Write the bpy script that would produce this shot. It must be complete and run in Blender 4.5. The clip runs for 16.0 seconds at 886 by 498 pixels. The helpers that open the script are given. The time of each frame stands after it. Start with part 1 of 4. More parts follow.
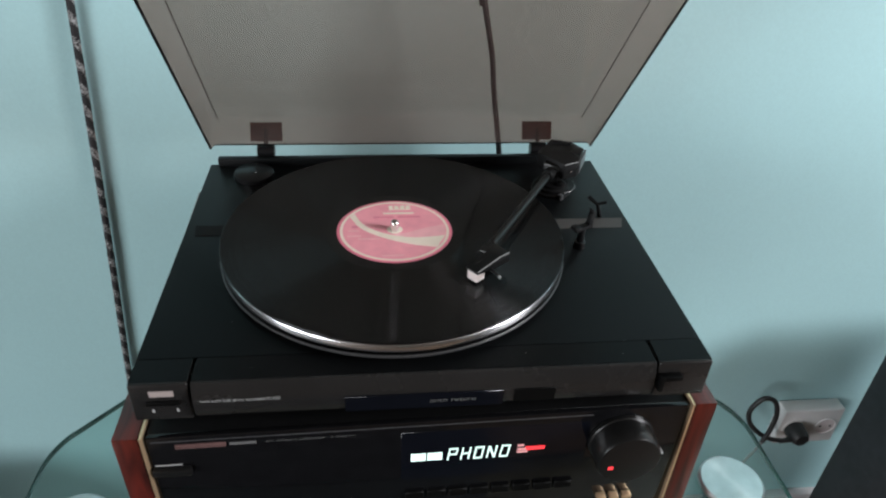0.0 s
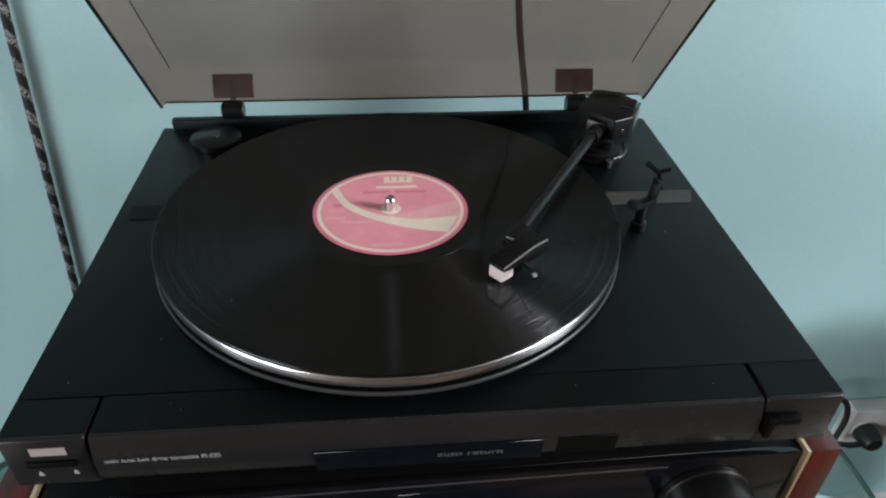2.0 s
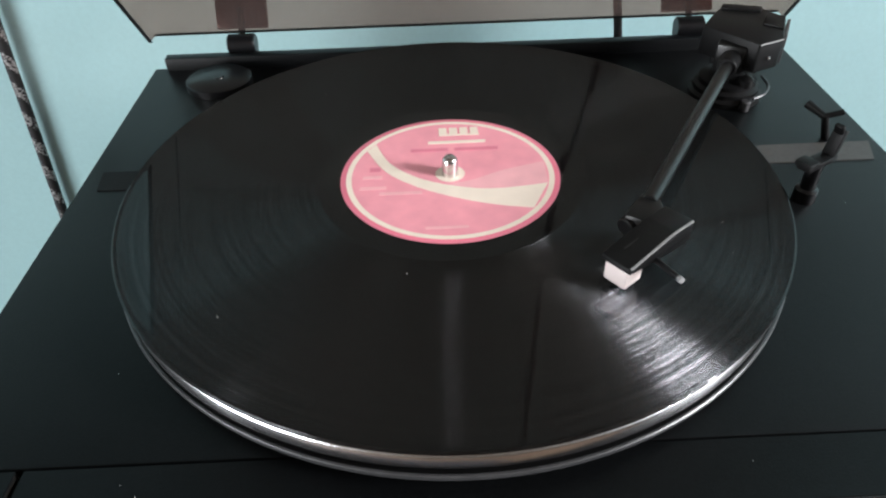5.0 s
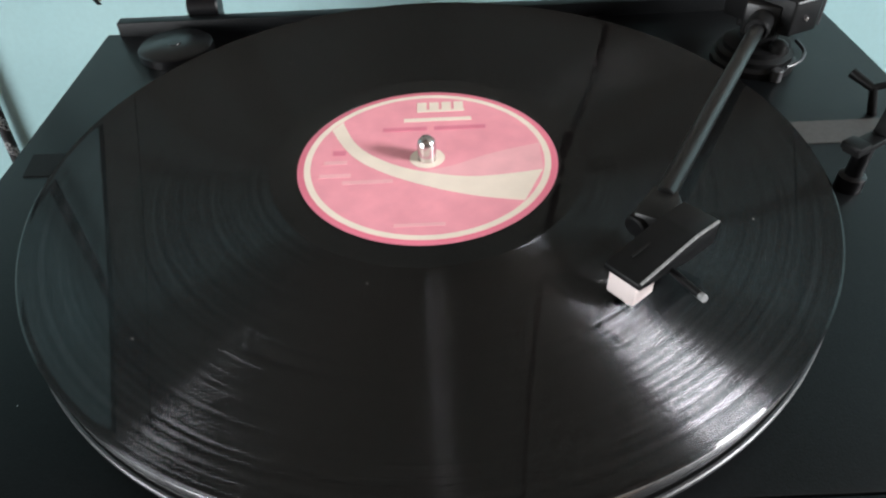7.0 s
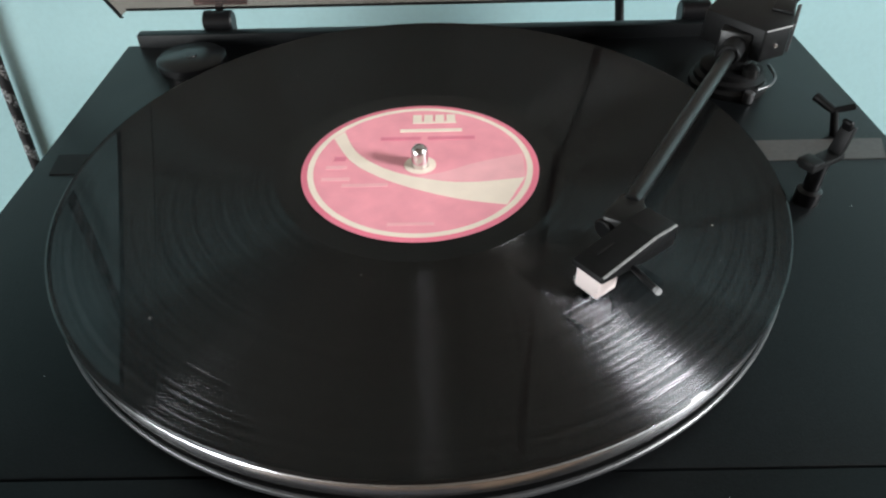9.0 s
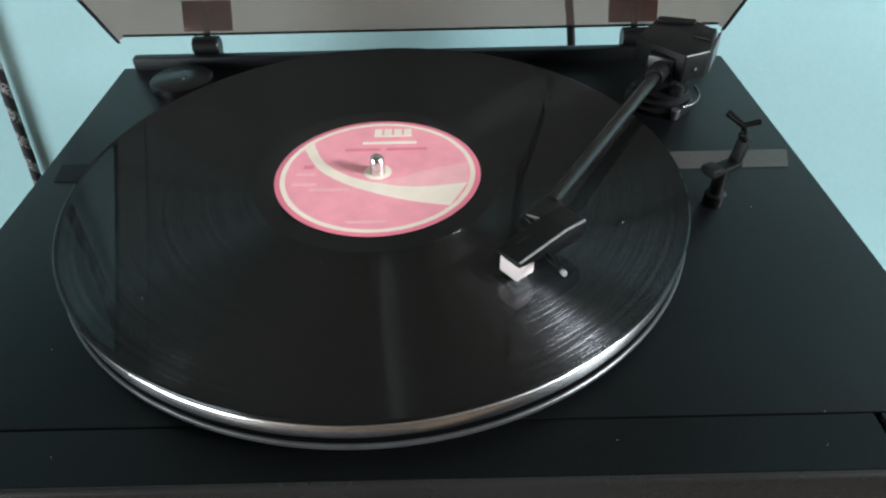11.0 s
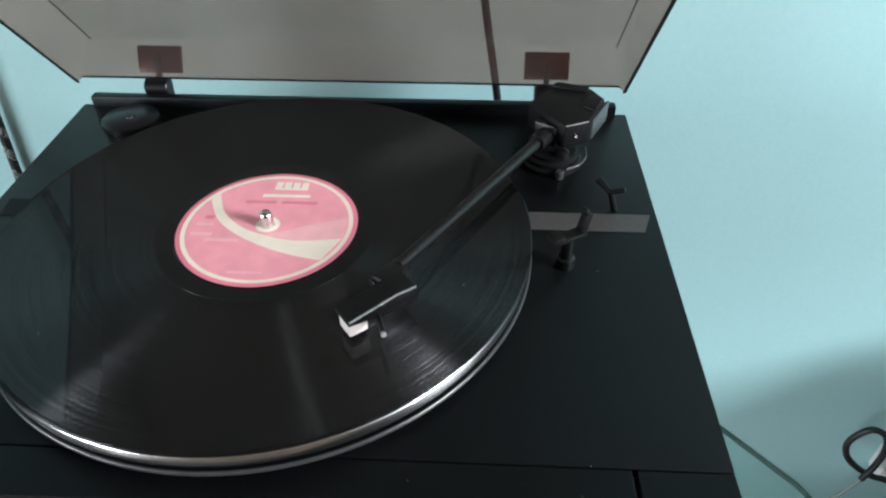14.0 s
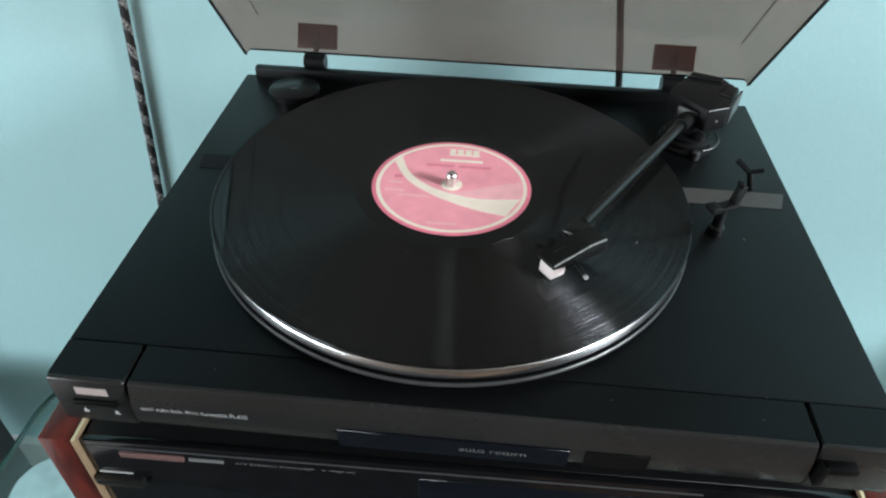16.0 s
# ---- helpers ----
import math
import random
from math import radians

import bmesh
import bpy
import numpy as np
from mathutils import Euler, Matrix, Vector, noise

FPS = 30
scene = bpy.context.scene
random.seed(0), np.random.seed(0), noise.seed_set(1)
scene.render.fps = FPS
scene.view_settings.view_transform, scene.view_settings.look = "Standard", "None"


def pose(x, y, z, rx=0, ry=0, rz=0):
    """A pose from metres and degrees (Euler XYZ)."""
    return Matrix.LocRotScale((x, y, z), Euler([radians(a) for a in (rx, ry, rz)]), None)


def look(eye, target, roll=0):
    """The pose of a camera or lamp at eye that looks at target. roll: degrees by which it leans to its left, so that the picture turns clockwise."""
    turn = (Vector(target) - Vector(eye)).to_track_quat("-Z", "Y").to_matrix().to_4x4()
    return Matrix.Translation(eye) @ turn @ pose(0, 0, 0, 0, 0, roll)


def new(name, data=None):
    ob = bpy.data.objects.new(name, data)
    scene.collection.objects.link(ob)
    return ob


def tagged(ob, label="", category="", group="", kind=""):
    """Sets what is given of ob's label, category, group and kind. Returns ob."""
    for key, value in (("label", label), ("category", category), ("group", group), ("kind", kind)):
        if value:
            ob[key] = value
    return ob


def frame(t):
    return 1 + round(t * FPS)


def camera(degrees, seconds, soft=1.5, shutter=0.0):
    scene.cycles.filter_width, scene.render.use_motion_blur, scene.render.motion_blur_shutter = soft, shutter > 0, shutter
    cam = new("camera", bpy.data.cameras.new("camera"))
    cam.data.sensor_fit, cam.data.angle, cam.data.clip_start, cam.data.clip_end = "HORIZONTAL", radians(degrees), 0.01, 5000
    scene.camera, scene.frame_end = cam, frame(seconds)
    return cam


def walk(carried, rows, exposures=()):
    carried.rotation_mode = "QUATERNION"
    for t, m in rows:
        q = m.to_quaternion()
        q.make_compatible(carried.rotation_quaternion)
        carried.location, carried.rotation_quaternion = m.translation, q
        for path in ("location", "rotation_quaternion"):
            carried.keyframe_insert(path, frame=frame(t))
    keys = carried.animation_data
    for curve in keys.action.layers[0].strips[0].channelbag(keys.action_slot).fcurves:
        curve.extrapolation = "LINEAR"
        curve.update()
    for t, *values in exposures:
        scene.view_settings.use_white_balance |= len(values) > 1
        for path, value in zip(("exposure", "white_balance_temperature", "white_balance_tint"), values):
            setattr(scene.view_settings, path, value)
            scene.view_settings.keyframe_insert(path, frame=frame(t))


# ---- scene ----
cam = camera(65.78, 16.0, soft=2.2)
PATH = [
    (0, (-0.0201, -0.5111, 1.2403), (0.1832, 1.0528, 0.1807), 2.78),
    (0.5, (-0.0150, -0.4763, 1.2279), (0.1753, 1.0892, 0.1683), 2.25),
    (1, (-0.0066, -0.4363, 1.2094), (0.2048, 1.1205, 0.1409), 2.55),
    (1.5, (-0.0035, -0.4089, 1.1843), (0.1728, 1.1356, 0.0919), 1.81),
    (2, (-0.0002, -0.3824, 1.1614), (0.1512, 1.1457, 0.0425), 1.29),
    (2.5, (0.0018, -0.3562, 1.1472), (0.1381, 1.1516, -0.0008), 0.95),
    (3, (0.0031, -0.3345, 1.1378), (0.1118, 1.1584, -0.0324), 0.25),
    (3.5, (0.0016, -0.3169, 1.1251), (0.0778, 1.1637, -0.0632), -0.50),
    (4, (-0.0055, -0.2972, 1.1124), (0.0651, 1.1651, -0.0987), -0.64),
    (4.5, (-0.0077, -0.2818, 1.1036), (0.0396, 1.1798, -0.1094), -1.27),
    (7, (0.0083, -0.2245, 1.0725), (-0.0011, 1.1746, -0.2129), -2.69),
    (7.5, (0.0111, -0.2209, 1.0772), (0.0098, 1.1973, -0.1872), -2.38),
    (8, (0.0180, -0.2247, 1.0757), (0.0016, 1.1968, -0.1848), -2.76),
    (8.5, (0.0179, -0.2367, 1.0782), (-0.0383, 1.1881, -0.1775), -2.84),
    (9, (0.0137, -0.2471, 1.0840), (-0.0014, 1.1803, -0.1700), -1.51),
    (11.5, (0.0411, -0.2900, 1.1092), (0.0421, 1.1732, -0.1028), -1.22),
    (12, (0.0516, -0.2892, 1.1126), (0.0319, 1.1763, -0.0966), -1.31),
    (12.5, (0.0764, -0.2847, 1.1133), (0.0154, 1.1814, -0.0937), -1.25),
    (13, (0.1131, -0.2761, 1.1116), (0.0046, 1.1643, -0.1227), -1.90),
    (13.5, (0.1321, -0.2808, 1.1218), (0.0345, 1.1539, -0.1200), -1.43),
    (14, (0.1157, -0.3001, 1.1580), (0.0413, 1.1407, -0.0783), -0.30),
    (14.5, (0.0854, -0.3208, 1.1804), (0.0044, 1.1425, -0.0289), 0.99),
    (15, (0.0531, -0.3434, 1.1848), (-0.0301, 1.1136, -0.0319), 1.66),
    (15.5, (0.0371, -0.3561, 1.1773), (-0.0615, 1.0919, -0.0489), 1.46),
    (16, (0.0239, -0.3583, 1.1709), (-0.0807, 1.0758, -0.0710), 1.68),
]
walk(cam, [(t, look(eye, target, roll)) for t, eye, target, roll in PATH],
     exposures=[(0, -0.45, 6400, 11), (1.5, -0.40, 6400, 11), (2.3, -0.58, 6400, 11), (2.8, -0.42, 6400, 11), (3.4, -0.02, 6400, 11), (4.0, 0.08, 6400, 11), (9.2, 0.05, 6450, 8), (11.3, 0.05, 6100, 4), (16, 0.0, 6100, 4)])


# ---- light ----
world = bpy.data.worlds.new("world")
scene.world = world
world.use_nodes = True
wn = world.node_tree
sky = wn.nodes.new("ShaderNodeTexSky")
sky.sky_type = 'NISHITA'
sky.sun_disc = False
sky.sun_elevation = radians(38)
sky.sun_rotation = radians(150)
wn.links.new(sky.outputs[0], wn.nodes["Background"].inputs[0])
wn.nodes["Background"].inputs[1].default_value = 0.12


def window_light(name, m, w, h, watts, colour):
    """The sky's light through a window's opening."""
    lamp = bpy.data.lights.new(name, 'AREA')
    lamp.shape, lamp.size, lamp.size_y = 'RECTANGLE', w, h
    lamp.energy, lamp.color = watts, colour
    ob = new(name, lamp)
    ob.matrix_world = m
    return ob


WALL_Y = 0.272
WEST, EAST, SOUTH, HIGH = -2.4, 2.4, -3.0, 2.5
window_light("window_light_west", look((WEST - 0.05, -1.875, 1.15), (0, -1.875, 1.15)), 1.95, 1.2, 135, (0.95, 0.98, 1.0))
window_light("window_light_east", look((EAST + 0.05, -1.0, 1.85), (0, -1.0, 1.85)), 0.8, 0.9, 175, (0.97, 0.98, 1.0))


# ---- materials ----
def material(name, base=(0.5, 0.5, 0.5), rough=0.5, metal=0.0, grain=None, stain=None, bump=None, coat=0.0, **extra):
    """Principled material. grain, stain: (scale, amount) of fine and broad variation of the colour; bump: (scale, distance)."""
    m = bpy.data.materials.new(name)
    m.use_nodes = True
    nt = m.node_tree
    p = nt.nodes["Principled BSDF"]
    p.inputs["Base Color"].default_value = (*base, 1)
    p.inputs["Roughness"].default_value = rough
    p.inputs["Metallic"].default_value = metal
    p.inputs["Coat Weight"].default_value = coat
    p.inputs["Coat Roughness"].default_value = 0.05
    for key, value in extra.items():
        p.inputs[key.replace("_", " ")].default_value = value
    co = nt.nodes.new("ShaderNodeTexCoord")
    last = None
    for spec in (grain, stain):
        if spec:
            n = nt.nodes.new("ShaderNodeTexNoise")
            n.inputs["Scale"].default_value = spec[0]
            n.inputs["Detail"].default_value = 5
            nt.links.new(co.outputs["Object"], n.inputs["Vector"])
            r = nt.nodes.new("ShaderNodeMapRange")
            r.inputs["From Min"].default_value, r.inputs["From Max"].default_value = 0.3, 0.7
            r.inputs["To Min"].default_value, r.inputs["To Max"].default_value = 1 - spec[1], 1 + spec[1]
            nt.links.new(n.outputs["Fac"], r.inputs["Value"])
            mul = nt.nodes.new("ShaderNodeVectorMath")
            mul.operation = 'SCALE'
            if last:
                nt.links.new(last, mul.inputs[0])
            else:
                mul.inputs[0].default_value = base
            nt.links.new(r.outputs[0], mul.inputs["Scale"])
            last = mul.outputs[0]
            if spec is stain:
                rr = nt.nodes.new("ShaderNodeMapRange")
                rr.inputs["To Min"].default_value, rr.inputs["To Max"].default_value = rough * 0.85, min(1, rough * 1.15)
                nt.links.new(n.outputs["Fac"], rr.inputs["Value"])
                nt.links.new(rr.outputs[0], p.inputs["Roughness"])
    if last:
        nt.links.new(last, p.inputs["Base Color"])
    if bump:
        n = nt.nodes.new("ShaderNodeTexNoise")
        n.inputs["Scale"].default_value = bump[0]
        n.inputs["Detail"].default_value = 4
        nt.links.new(co.outputs["Object"], n.inputs["Vector"])
        b = nt.nodes.new("ShaderNodeBump")
        b.inputs["Distance"].default_value = bump[1]
        b.inputs["Strength"].default_value = 0.6
        nt.links.new(n.outputs["Fac"], b.inputs["Height"])
        nt.links.new(b.outputs[0], p.inputs["Normal"])
    return m


def clear_sheet(name, tint, haze, haze_colour, rough=0.03, ior=1.49):
    """A thin clear or smoked sheet: tinted see-through, a little dust haze, and a gloss by Fresnel."""
    m = bpy.data.materials.new(name)
    m.use_nodes = True
    nt = m.node_tree
    nt.nodes.remove(nt.nodes["Principled BSDF"])
    out = nt.nodes["Material Output"]
    clear = nt.nodes.new("ShaderNodeBsdfTransparent")
    clear.inputs[0].default_value = (*tint, 1)
    dust = nt.nodes.new("ShaderNodeBsdfDiffuse")
    dust.inputs[0].default_value = (*haze_colour, 1)
    co = nt.nodes.new("ShaderNodeTexCoord")
    n = nt.nodes.new("ShaderNodeTexNoise")
    n.inputs["Scale"].default_value = 9
    n.inputs["Detail"].default_value = 6
    nt.links.new(co.outputs["Object"], n.inputs["Vector"])
    r = nt.nodes.new("ShaderNodeMapRange")
    r.inputs["From Min"].default_value, r.inputs["From Max"].default_value = 0.3, 0.7
    r.inputs["To Min"].default_value, r.inputs["To Max"].default_value = haze * 0.7, haze * 1.3
    nt.links.new(n.outputs["Fac"], r.inputs["Value"])
    mix = nt.nodes.new("ShaderNodeMixShader")
    nt.links.new(r.outputs[0], mix.inputs[0])
    nt.links.new(clear.outputs[0], mix.inputs[1])
    nt.links.new(dust.outputs[0], mix.inputs[2])
    gloss = nt.nodes.new("ShaderNodeBsdfGlossy")
    gloss.inputs["Roughness"].default_value = rough
    face = nt.nodes.new("ShaderNodeLayerWeight")
    face.inputs["Blend"].default_value = 0.5
    power = nt.nodes.new("ShaderNodeMath")
    power.operation = 'POWER'
    power.inputs[1].default_value = 5.0
    nt.links.new(face.outputs["Facing"], power.inputs[0])
    fres = nt.nodes.new("ShaderNodeMapRange")
    fres.inputs["To Min"].default_value, fres.inputs["To Max"].default_value = ((ior - 1) / (ior + 1)) ** 2, 1.0
    nt.links.new(power.outputs[0], fres.inputs["Value"])
    top = nt.nodes.new("ShaderNodeMixShader")
    nt.links.new(fres.outputs[0], top.inputs[0])
    nt.links.new(mix.outputs[0], top.inputs[1])
    nt.links.new(gloss.outputs[0], top.inputs[2])
    nt.links.new(top.outputs[0], out.inputs[0])
    return m


def glow(name, colour, strength):
    m = bpy.data.materials.new(name)
    m.use_nodes = True
    p = m.node_tree.nodes["Principled BSDF"]
    p.inputs["Base Color"].default_value = (0.02, 0.02, 0.02, 1)
    p.inputs["Emission Color"].default_value = (*colour, 1)
    p.inputs["Emission Strength"].default_value = strength
    return m


def vinyl_material():
    """Pressed vinyl: grooves stretch the gloss across the rings; bands of louder and quieter music change it a little."""
    m = bpy.data.materials.new("vinyl")
    m.use_nodes = True
    nt = m.node_tree
    nt.nodes.remove(nt.nodes["Principled BSDF"])
    body = nt.nodes.new("ShaderNodeBsdfDiffuse")
    body.inputs["Color"].default_value = (0.0012, 0.0012, 0.0013, 1)
    walls = nt.nodes.new("ShaderNodeBsdfGlossy")
    walls.inputs["Color"].default_value = (0.024, 0.024, 0.025, 1)
    walls.inputs["Roughness"].default_value = 0.16
    lands = nt.nodes.new("ShaderNodeBsdfGlossy")
    lands.inputs["Color"].default_value = (0.34, 0.34, 0.34, 1)
    lands.inputs["Roughness"].default_value = 0.025
    fres = nt.nodes.new("ShaderNodeFresnel")
    fres.inputs["IOR"].default_value = 1.5
    both = nt.nodes.new("ShaderNodeAddShader")
    nt.links.new(body.outputs[0], both.inputs[0])
    nt.links.new(walls.outputs[0], both.inputs[1])
    top = nt.nodes.new("ShaderNodeMixShader")
    nt.links.new(fres.outputs[0], top.inputs[0])
    nt.links.new(both.outputs[0], top.inputs[1])
    nt.links.new(lands.outputs[0], top.inputs[2])
    nt.links.new(top.outputs[0], nt.nodes["Material Output"].inputs[0])
    co = nt.nodes.new("ShaderNodeTexCoord")
    sep = nt.nodes.new("ShaderNodeSeparateXYZ")
    nt.links.new(co.outputs["Object"], sep.inputs[0])
    flat = nt.nodes.new("ShaderNodeCombineXYZ")
    nt.links.new(sep.outputs[0], flat.inputs[0])
    nt.links.new(sep.outputs[1], flat.inputs[1])
    rad = nt.nodes.new("ShaderNodeVectorMath")
    rad.operation = 'LENGTH'
    nt.links.new(flat.outputs[0], rad.inputs[0])
    def math_node(kind, a, b):
        n = nt.nodes.new("ShaderNodeMath")
        n.operation = kind
        for k, v in ((0, a), (1, b)):
            if isinstance(v, (int, float)):
                n.inputs[k].default_value = v
            else:
                nt.links.new(v, n.inputs[k])
        return n.outputs[0]
    # bands of the music: how steep the groove walls are
    ring = nt.nodes.new("ShaderNodeTexNoise")
    ring.noise_dimensions = '1D'
    ring.inputs["Scale"].default_value = 900
    ring.inputs["Detail"].default_value = 5
    nt.links.new(rad.outputs["Value"], ring.inputs["W"])
    steep = math_node('MULTIPLY_ADD', ring.outputs["Fac"], 0.8)
    steep.node.inputs[2].default_value = 0.62
    # tracks of louder and quieter cutting
    cut = nt.nodes.new("ShaderNodeTexNoise")
    cut.noise_dimensions = '1D'
    cut.inputs["Scale"].default_value = 520
    cut.inputs["Detail"].default_value = 4
    nt.links.new(rad.outputs["Value"], cut.inputs["W"])
    level = nt.nodes.new("ShaderNodeMapRange")
    level.inputs["From Min"].default_value, level.inputs["From Max"].default_value = 0.32, 0.68
    level.inputs["To Min"].default_value, level.inputs["To Max"].default_value = 0.68, 1.32
    nt.links.new(cut.outputs["Fac"], level.inputs["Value"])
    shine = nt.nodes.new("ShaderNodeVectorMath")
    shine.operation = 'SCALE'
    shine.inputs[0].default_value = (0.036, 0.036, 0.0375)
    nt.links.new(level.outputs[0], shine.inputs["Scale"])
    nt.links.new(shine.outputs[0], walls.inputs["Color"])
    wave = math_node('SINE', math_node('MULTIPLY', rad.outputs["Value"], 2 * math.pi / 0.00023), 0)
    slope = math_node('MULTIPLY', wave, steep)
    unit = nt.nodes.new("ShaderNodeVectorMath")
    unit.operation = 'NORMALIZE'
    nt.links.new(flat.outputs[0], unit.inputs[0])
    lean = nt.nodes.new("ShaderNodeVectorMath")
    lean.operation = 'SCALE'
    nt.links.new(unit.outputs[0], lean.inputs[0])
    nt.links.new(slope, lean.inputs["Scale"])
    geo = nt.nodes.new("ShaderNodeNewGeometry")
    add = nt.nodes.new("ShaderNodeVectorMath")
    add.operation = 'ADD'
    nt.links.new(lean.outputs[0], add.inputs[0])
    nt.links.new(geo.outputs["Normal"], add.inputs[1])
    nrm = nt.nodes.new("ShaderNodeVectorMath")
    nrm.operation = 'NORMALIZE'
    nt.links.new(add.outputs[0], nrm.inputs[0])
    nt.links.new(nrm.outputs[0], walls.inputs["Normal"])
    return m


def ring_stripe_material():
    """Black braid with white flecks in slanted bands."""
    m = bpy.data.materials.new("braid")
    m.use_nodes = True
    nt = m.node_tree
    p = nt.nodes["Principled BSDF"]
    p.inputs["Roughness"].default_value = 0.8
    co = nt.nodes.new("ShaderNodeTexCoord")
    w = nt.nodes.new("ShaderNodeTexWave")
    w.bands_direction = 'DIAGONAL'
    w.inputs["Scale"].default_value = 22
    w.inputs["Distortion"].default_value = 1.0
    w.inputs["Detail Scale"].default_value = 30
    nt.links.new(co.outputs["Object"], w.inputs["Vector"])
    f = nt.nodes.new("ShaderNodeTexNoise")
    f.inputs["Scale"].default_value = 520
    nt.links.new(co.outputs["Object"], f.inputs["Vector"])
    a = nt.nodes.new("ShaderNodeMath")
    a.operation = 'GREATER_THAN'
    a.inputs[1].default_value = 0.55
    nt.links.new(w.outputs["Fac"], a.inputs[0])
    b = nt.nodes.new("ShaderNodeMapRange")
    b.inputs["From Min"].default_value, b.inputs["From Max"].default_value = 0.42, 0.6
    nt.links.new(f.outputs["Fac"], b.inputs["Value"])
    c = nt.nodes.new("ShaderNodeMath")
    c.operation = 'MULTIPLY'
    nt.links.new(a.outputs[0], c.inputs[0])
    nt.links.new(b.outputs[0], c.inputs[1])
    mix = nt.nodes.new("ShaderNodeMix")
    mix.data_type = 'RGBA'
    nt.links.new(c.outputs[0], mix.inputs["Factor"])
    mix.inputs[6].default_value = (0.012, 0.012, 0.013, 1)
    mix.inputs[7].default_value = (0.36, 0.36, 0.36, 1)
    nt.links.new(mix.outputs[2], p.inputs["Base Color"])
    return m


def wood_material(name, dark, light, scale, rough, coat):
    m = bpy.data.materials.new(name)
    m.use_nodes = True
    nt = m.node_tree
    p = nt.nodes["Principled BSDF"]
    p.inputs["Roughness"].default_value = rough
    p.inputs["Coat Weight"].default_value = coat
    p.inputs["Coat Roughness"].default_value = 0.06
    co = nt.nodes.new("ShaderNodeTexCoord")
    mp = nt.nodes.new("ShaderNodeMapping")
    mp.inputs["Scale"].default_value = scale
    nt.links.new(co.outputs["Object"], mp.inputs[0])
    n = nt.nodes.new("ShaderNodeTexNoise")
    n.inputs["Scale"].default_value = 1.0
    n.inputs["Detail"].default_value = 8
    n.inputs["Distortion"].default_value = 1.2
    nt.links.new(mp.outputs[0], n.inputs["Vector"])
    ramp = nt.nodes.new("ShaderNodeValToRGB")
    ramp.color_ramp.elements[0].position, ramp.color_ramp.elements[0].color = 0.32, (*dark, 1)
    ramp.color_ramp.elements[1].position, ramp.color_ramp.elements[1].color = 0.68, (*light, 1)
    nt.links.new(n.outputs["Fac"], ramp.inputs[0])
    nt.links.new(ramp.outputs[0], p.inputs["Base Color"])
    return m


M_wall = material("teal_wallpaper", (0.36, 0.57, 0.59), 0.75, grain=(300, 0.025), stain=(3, 0.03), bump=(420, 0.00005))
# unseen side walls; the grey is set low to hold back fill light
M_sidewall = material("unseen_wall_grey", (0.25, 0.25, 0.25), 0.85, grain=(120, 0.04), stain=(2, 0.04))
# unseen ceiling, made dark to lower fill light and reflections
M_ceiling = wood_material("dimmed_ceiling", (0.05, 0.035, 0.025), (0.13, 0.09, 0.06), (3, 30, 3), 0.6, 0.0)
M_backwall = wood_material("dimmed_back_wall", (0.03, 0.022, 0.016), (0.09, 0.065, 0.045), (30, 3, 3), 0.6, 0.0)
M_floor = wood_material("floor_wood", (0.07, 0.042, 0.028), (0.18, 0.115, 0.07), (30, 3, 3), 0.45, 0.2)
M_darkcloth = material("dark_cloth", (0.012, 0.012, 0.016), 0.95, grain=(300, 0.4), bump=(300, 0.002))
M_white = material("white_plastic", (0.72, 0.70, 0.70), 0.35, grain=(60, 0.02))
M_skirt = material("pinkish_white_paint", (0.70, 0.62, 0.62), 0.5, grain=(40, 0.04))
M_plinth = material("black_plinth", (0.003, 0.0034, 0.0037), 0.36, Specular_IOR_Level=0.11, grain=(900, 0.35), stain=(14, 0.2), bump=(1400, 0.00012))
M_panel = material("dark_grey_panel", (0.007, 0.007, 0.007), 0.3, Specular_IOR_Level=0.3, grain=(900, 0.2), stain=(20, 0.15))
M_void = material("deep_black", (0.002, 0.002, 0.002), 0.5, Specular_IOR_Level=0.08)
M_front = material("dark_satin_front", (0.024, 0.023, 0.0225), 0.27, 0.45, grain=(900, 0.15), stain=(16, 0.15), Specular_IOR_Level=0.4)
M_black = material("black_plastic", (0.004, 0.004, 0.0042), 0.48, Specular_IOR_Level=0.2, grain=(400, 0.3))
M_gloss = material("black_satin_plastic", (0.005, 0.005, 0.0055), 0.3, Specular_IOR_Level=0.3, grain=(300, 0.2))
M_strip = material("grey_brown_strip", (0.05, 0.045, 0.042), 0.6, grain=(500, 0.15))
M_strip_dark = material("dark_reddish_strip", (0.008, 0.0045, 0.0045), 0.5, Specular_IOR_Level=0.12, grain=(500, 0.15))
M_window = material("dark_blue_window", (0.003, 0.0036, 0.006), 0.1, Specular_IOR_Level=0.3, grain=(60, 0.1))
M_silver = material("turned_aluminium", (0.66, 0.66, 0.67), 0.24, 1.0, grain=(300, 0.06))
M_chrome = material("chrome", (0.70, 0.66, 0.66), 0.22, 1.0)
M_grey = material("grey_metal", (0.22, 0.22, 0.23), 0.35, 0.8, grain=(200, 0.1))
M_pale = material("pale_grey", (0.24, 0.24, 0.24), 0.45, grain=(900, 0.3))
M_lower = material("dark_grey_metal", (0.07, 0.07, 0.072), 0.35, 0.5, grain=(200, 0.1))
M_disc = material("brushed_aluminium", (0.6, 0.62, 0.62), 0.3, 1.0, grain=(90, 0.08), Anisotropic=0.7)
tang = M_disc.node_tree.nodes.new("ShaderNodeTangent")
tang.direction_type, tang.axis = 'RADIAL', 'Z'
M_disc.node_tree.links.new(tang.outputs[0], M_disc.node_tree.nodes["Principled BSDF"].inputs["Tangent"])
M_disc.node_tree.nodes["Principled BSDF"].inputs["Anisotropic Rotation"].default_value = 0.25
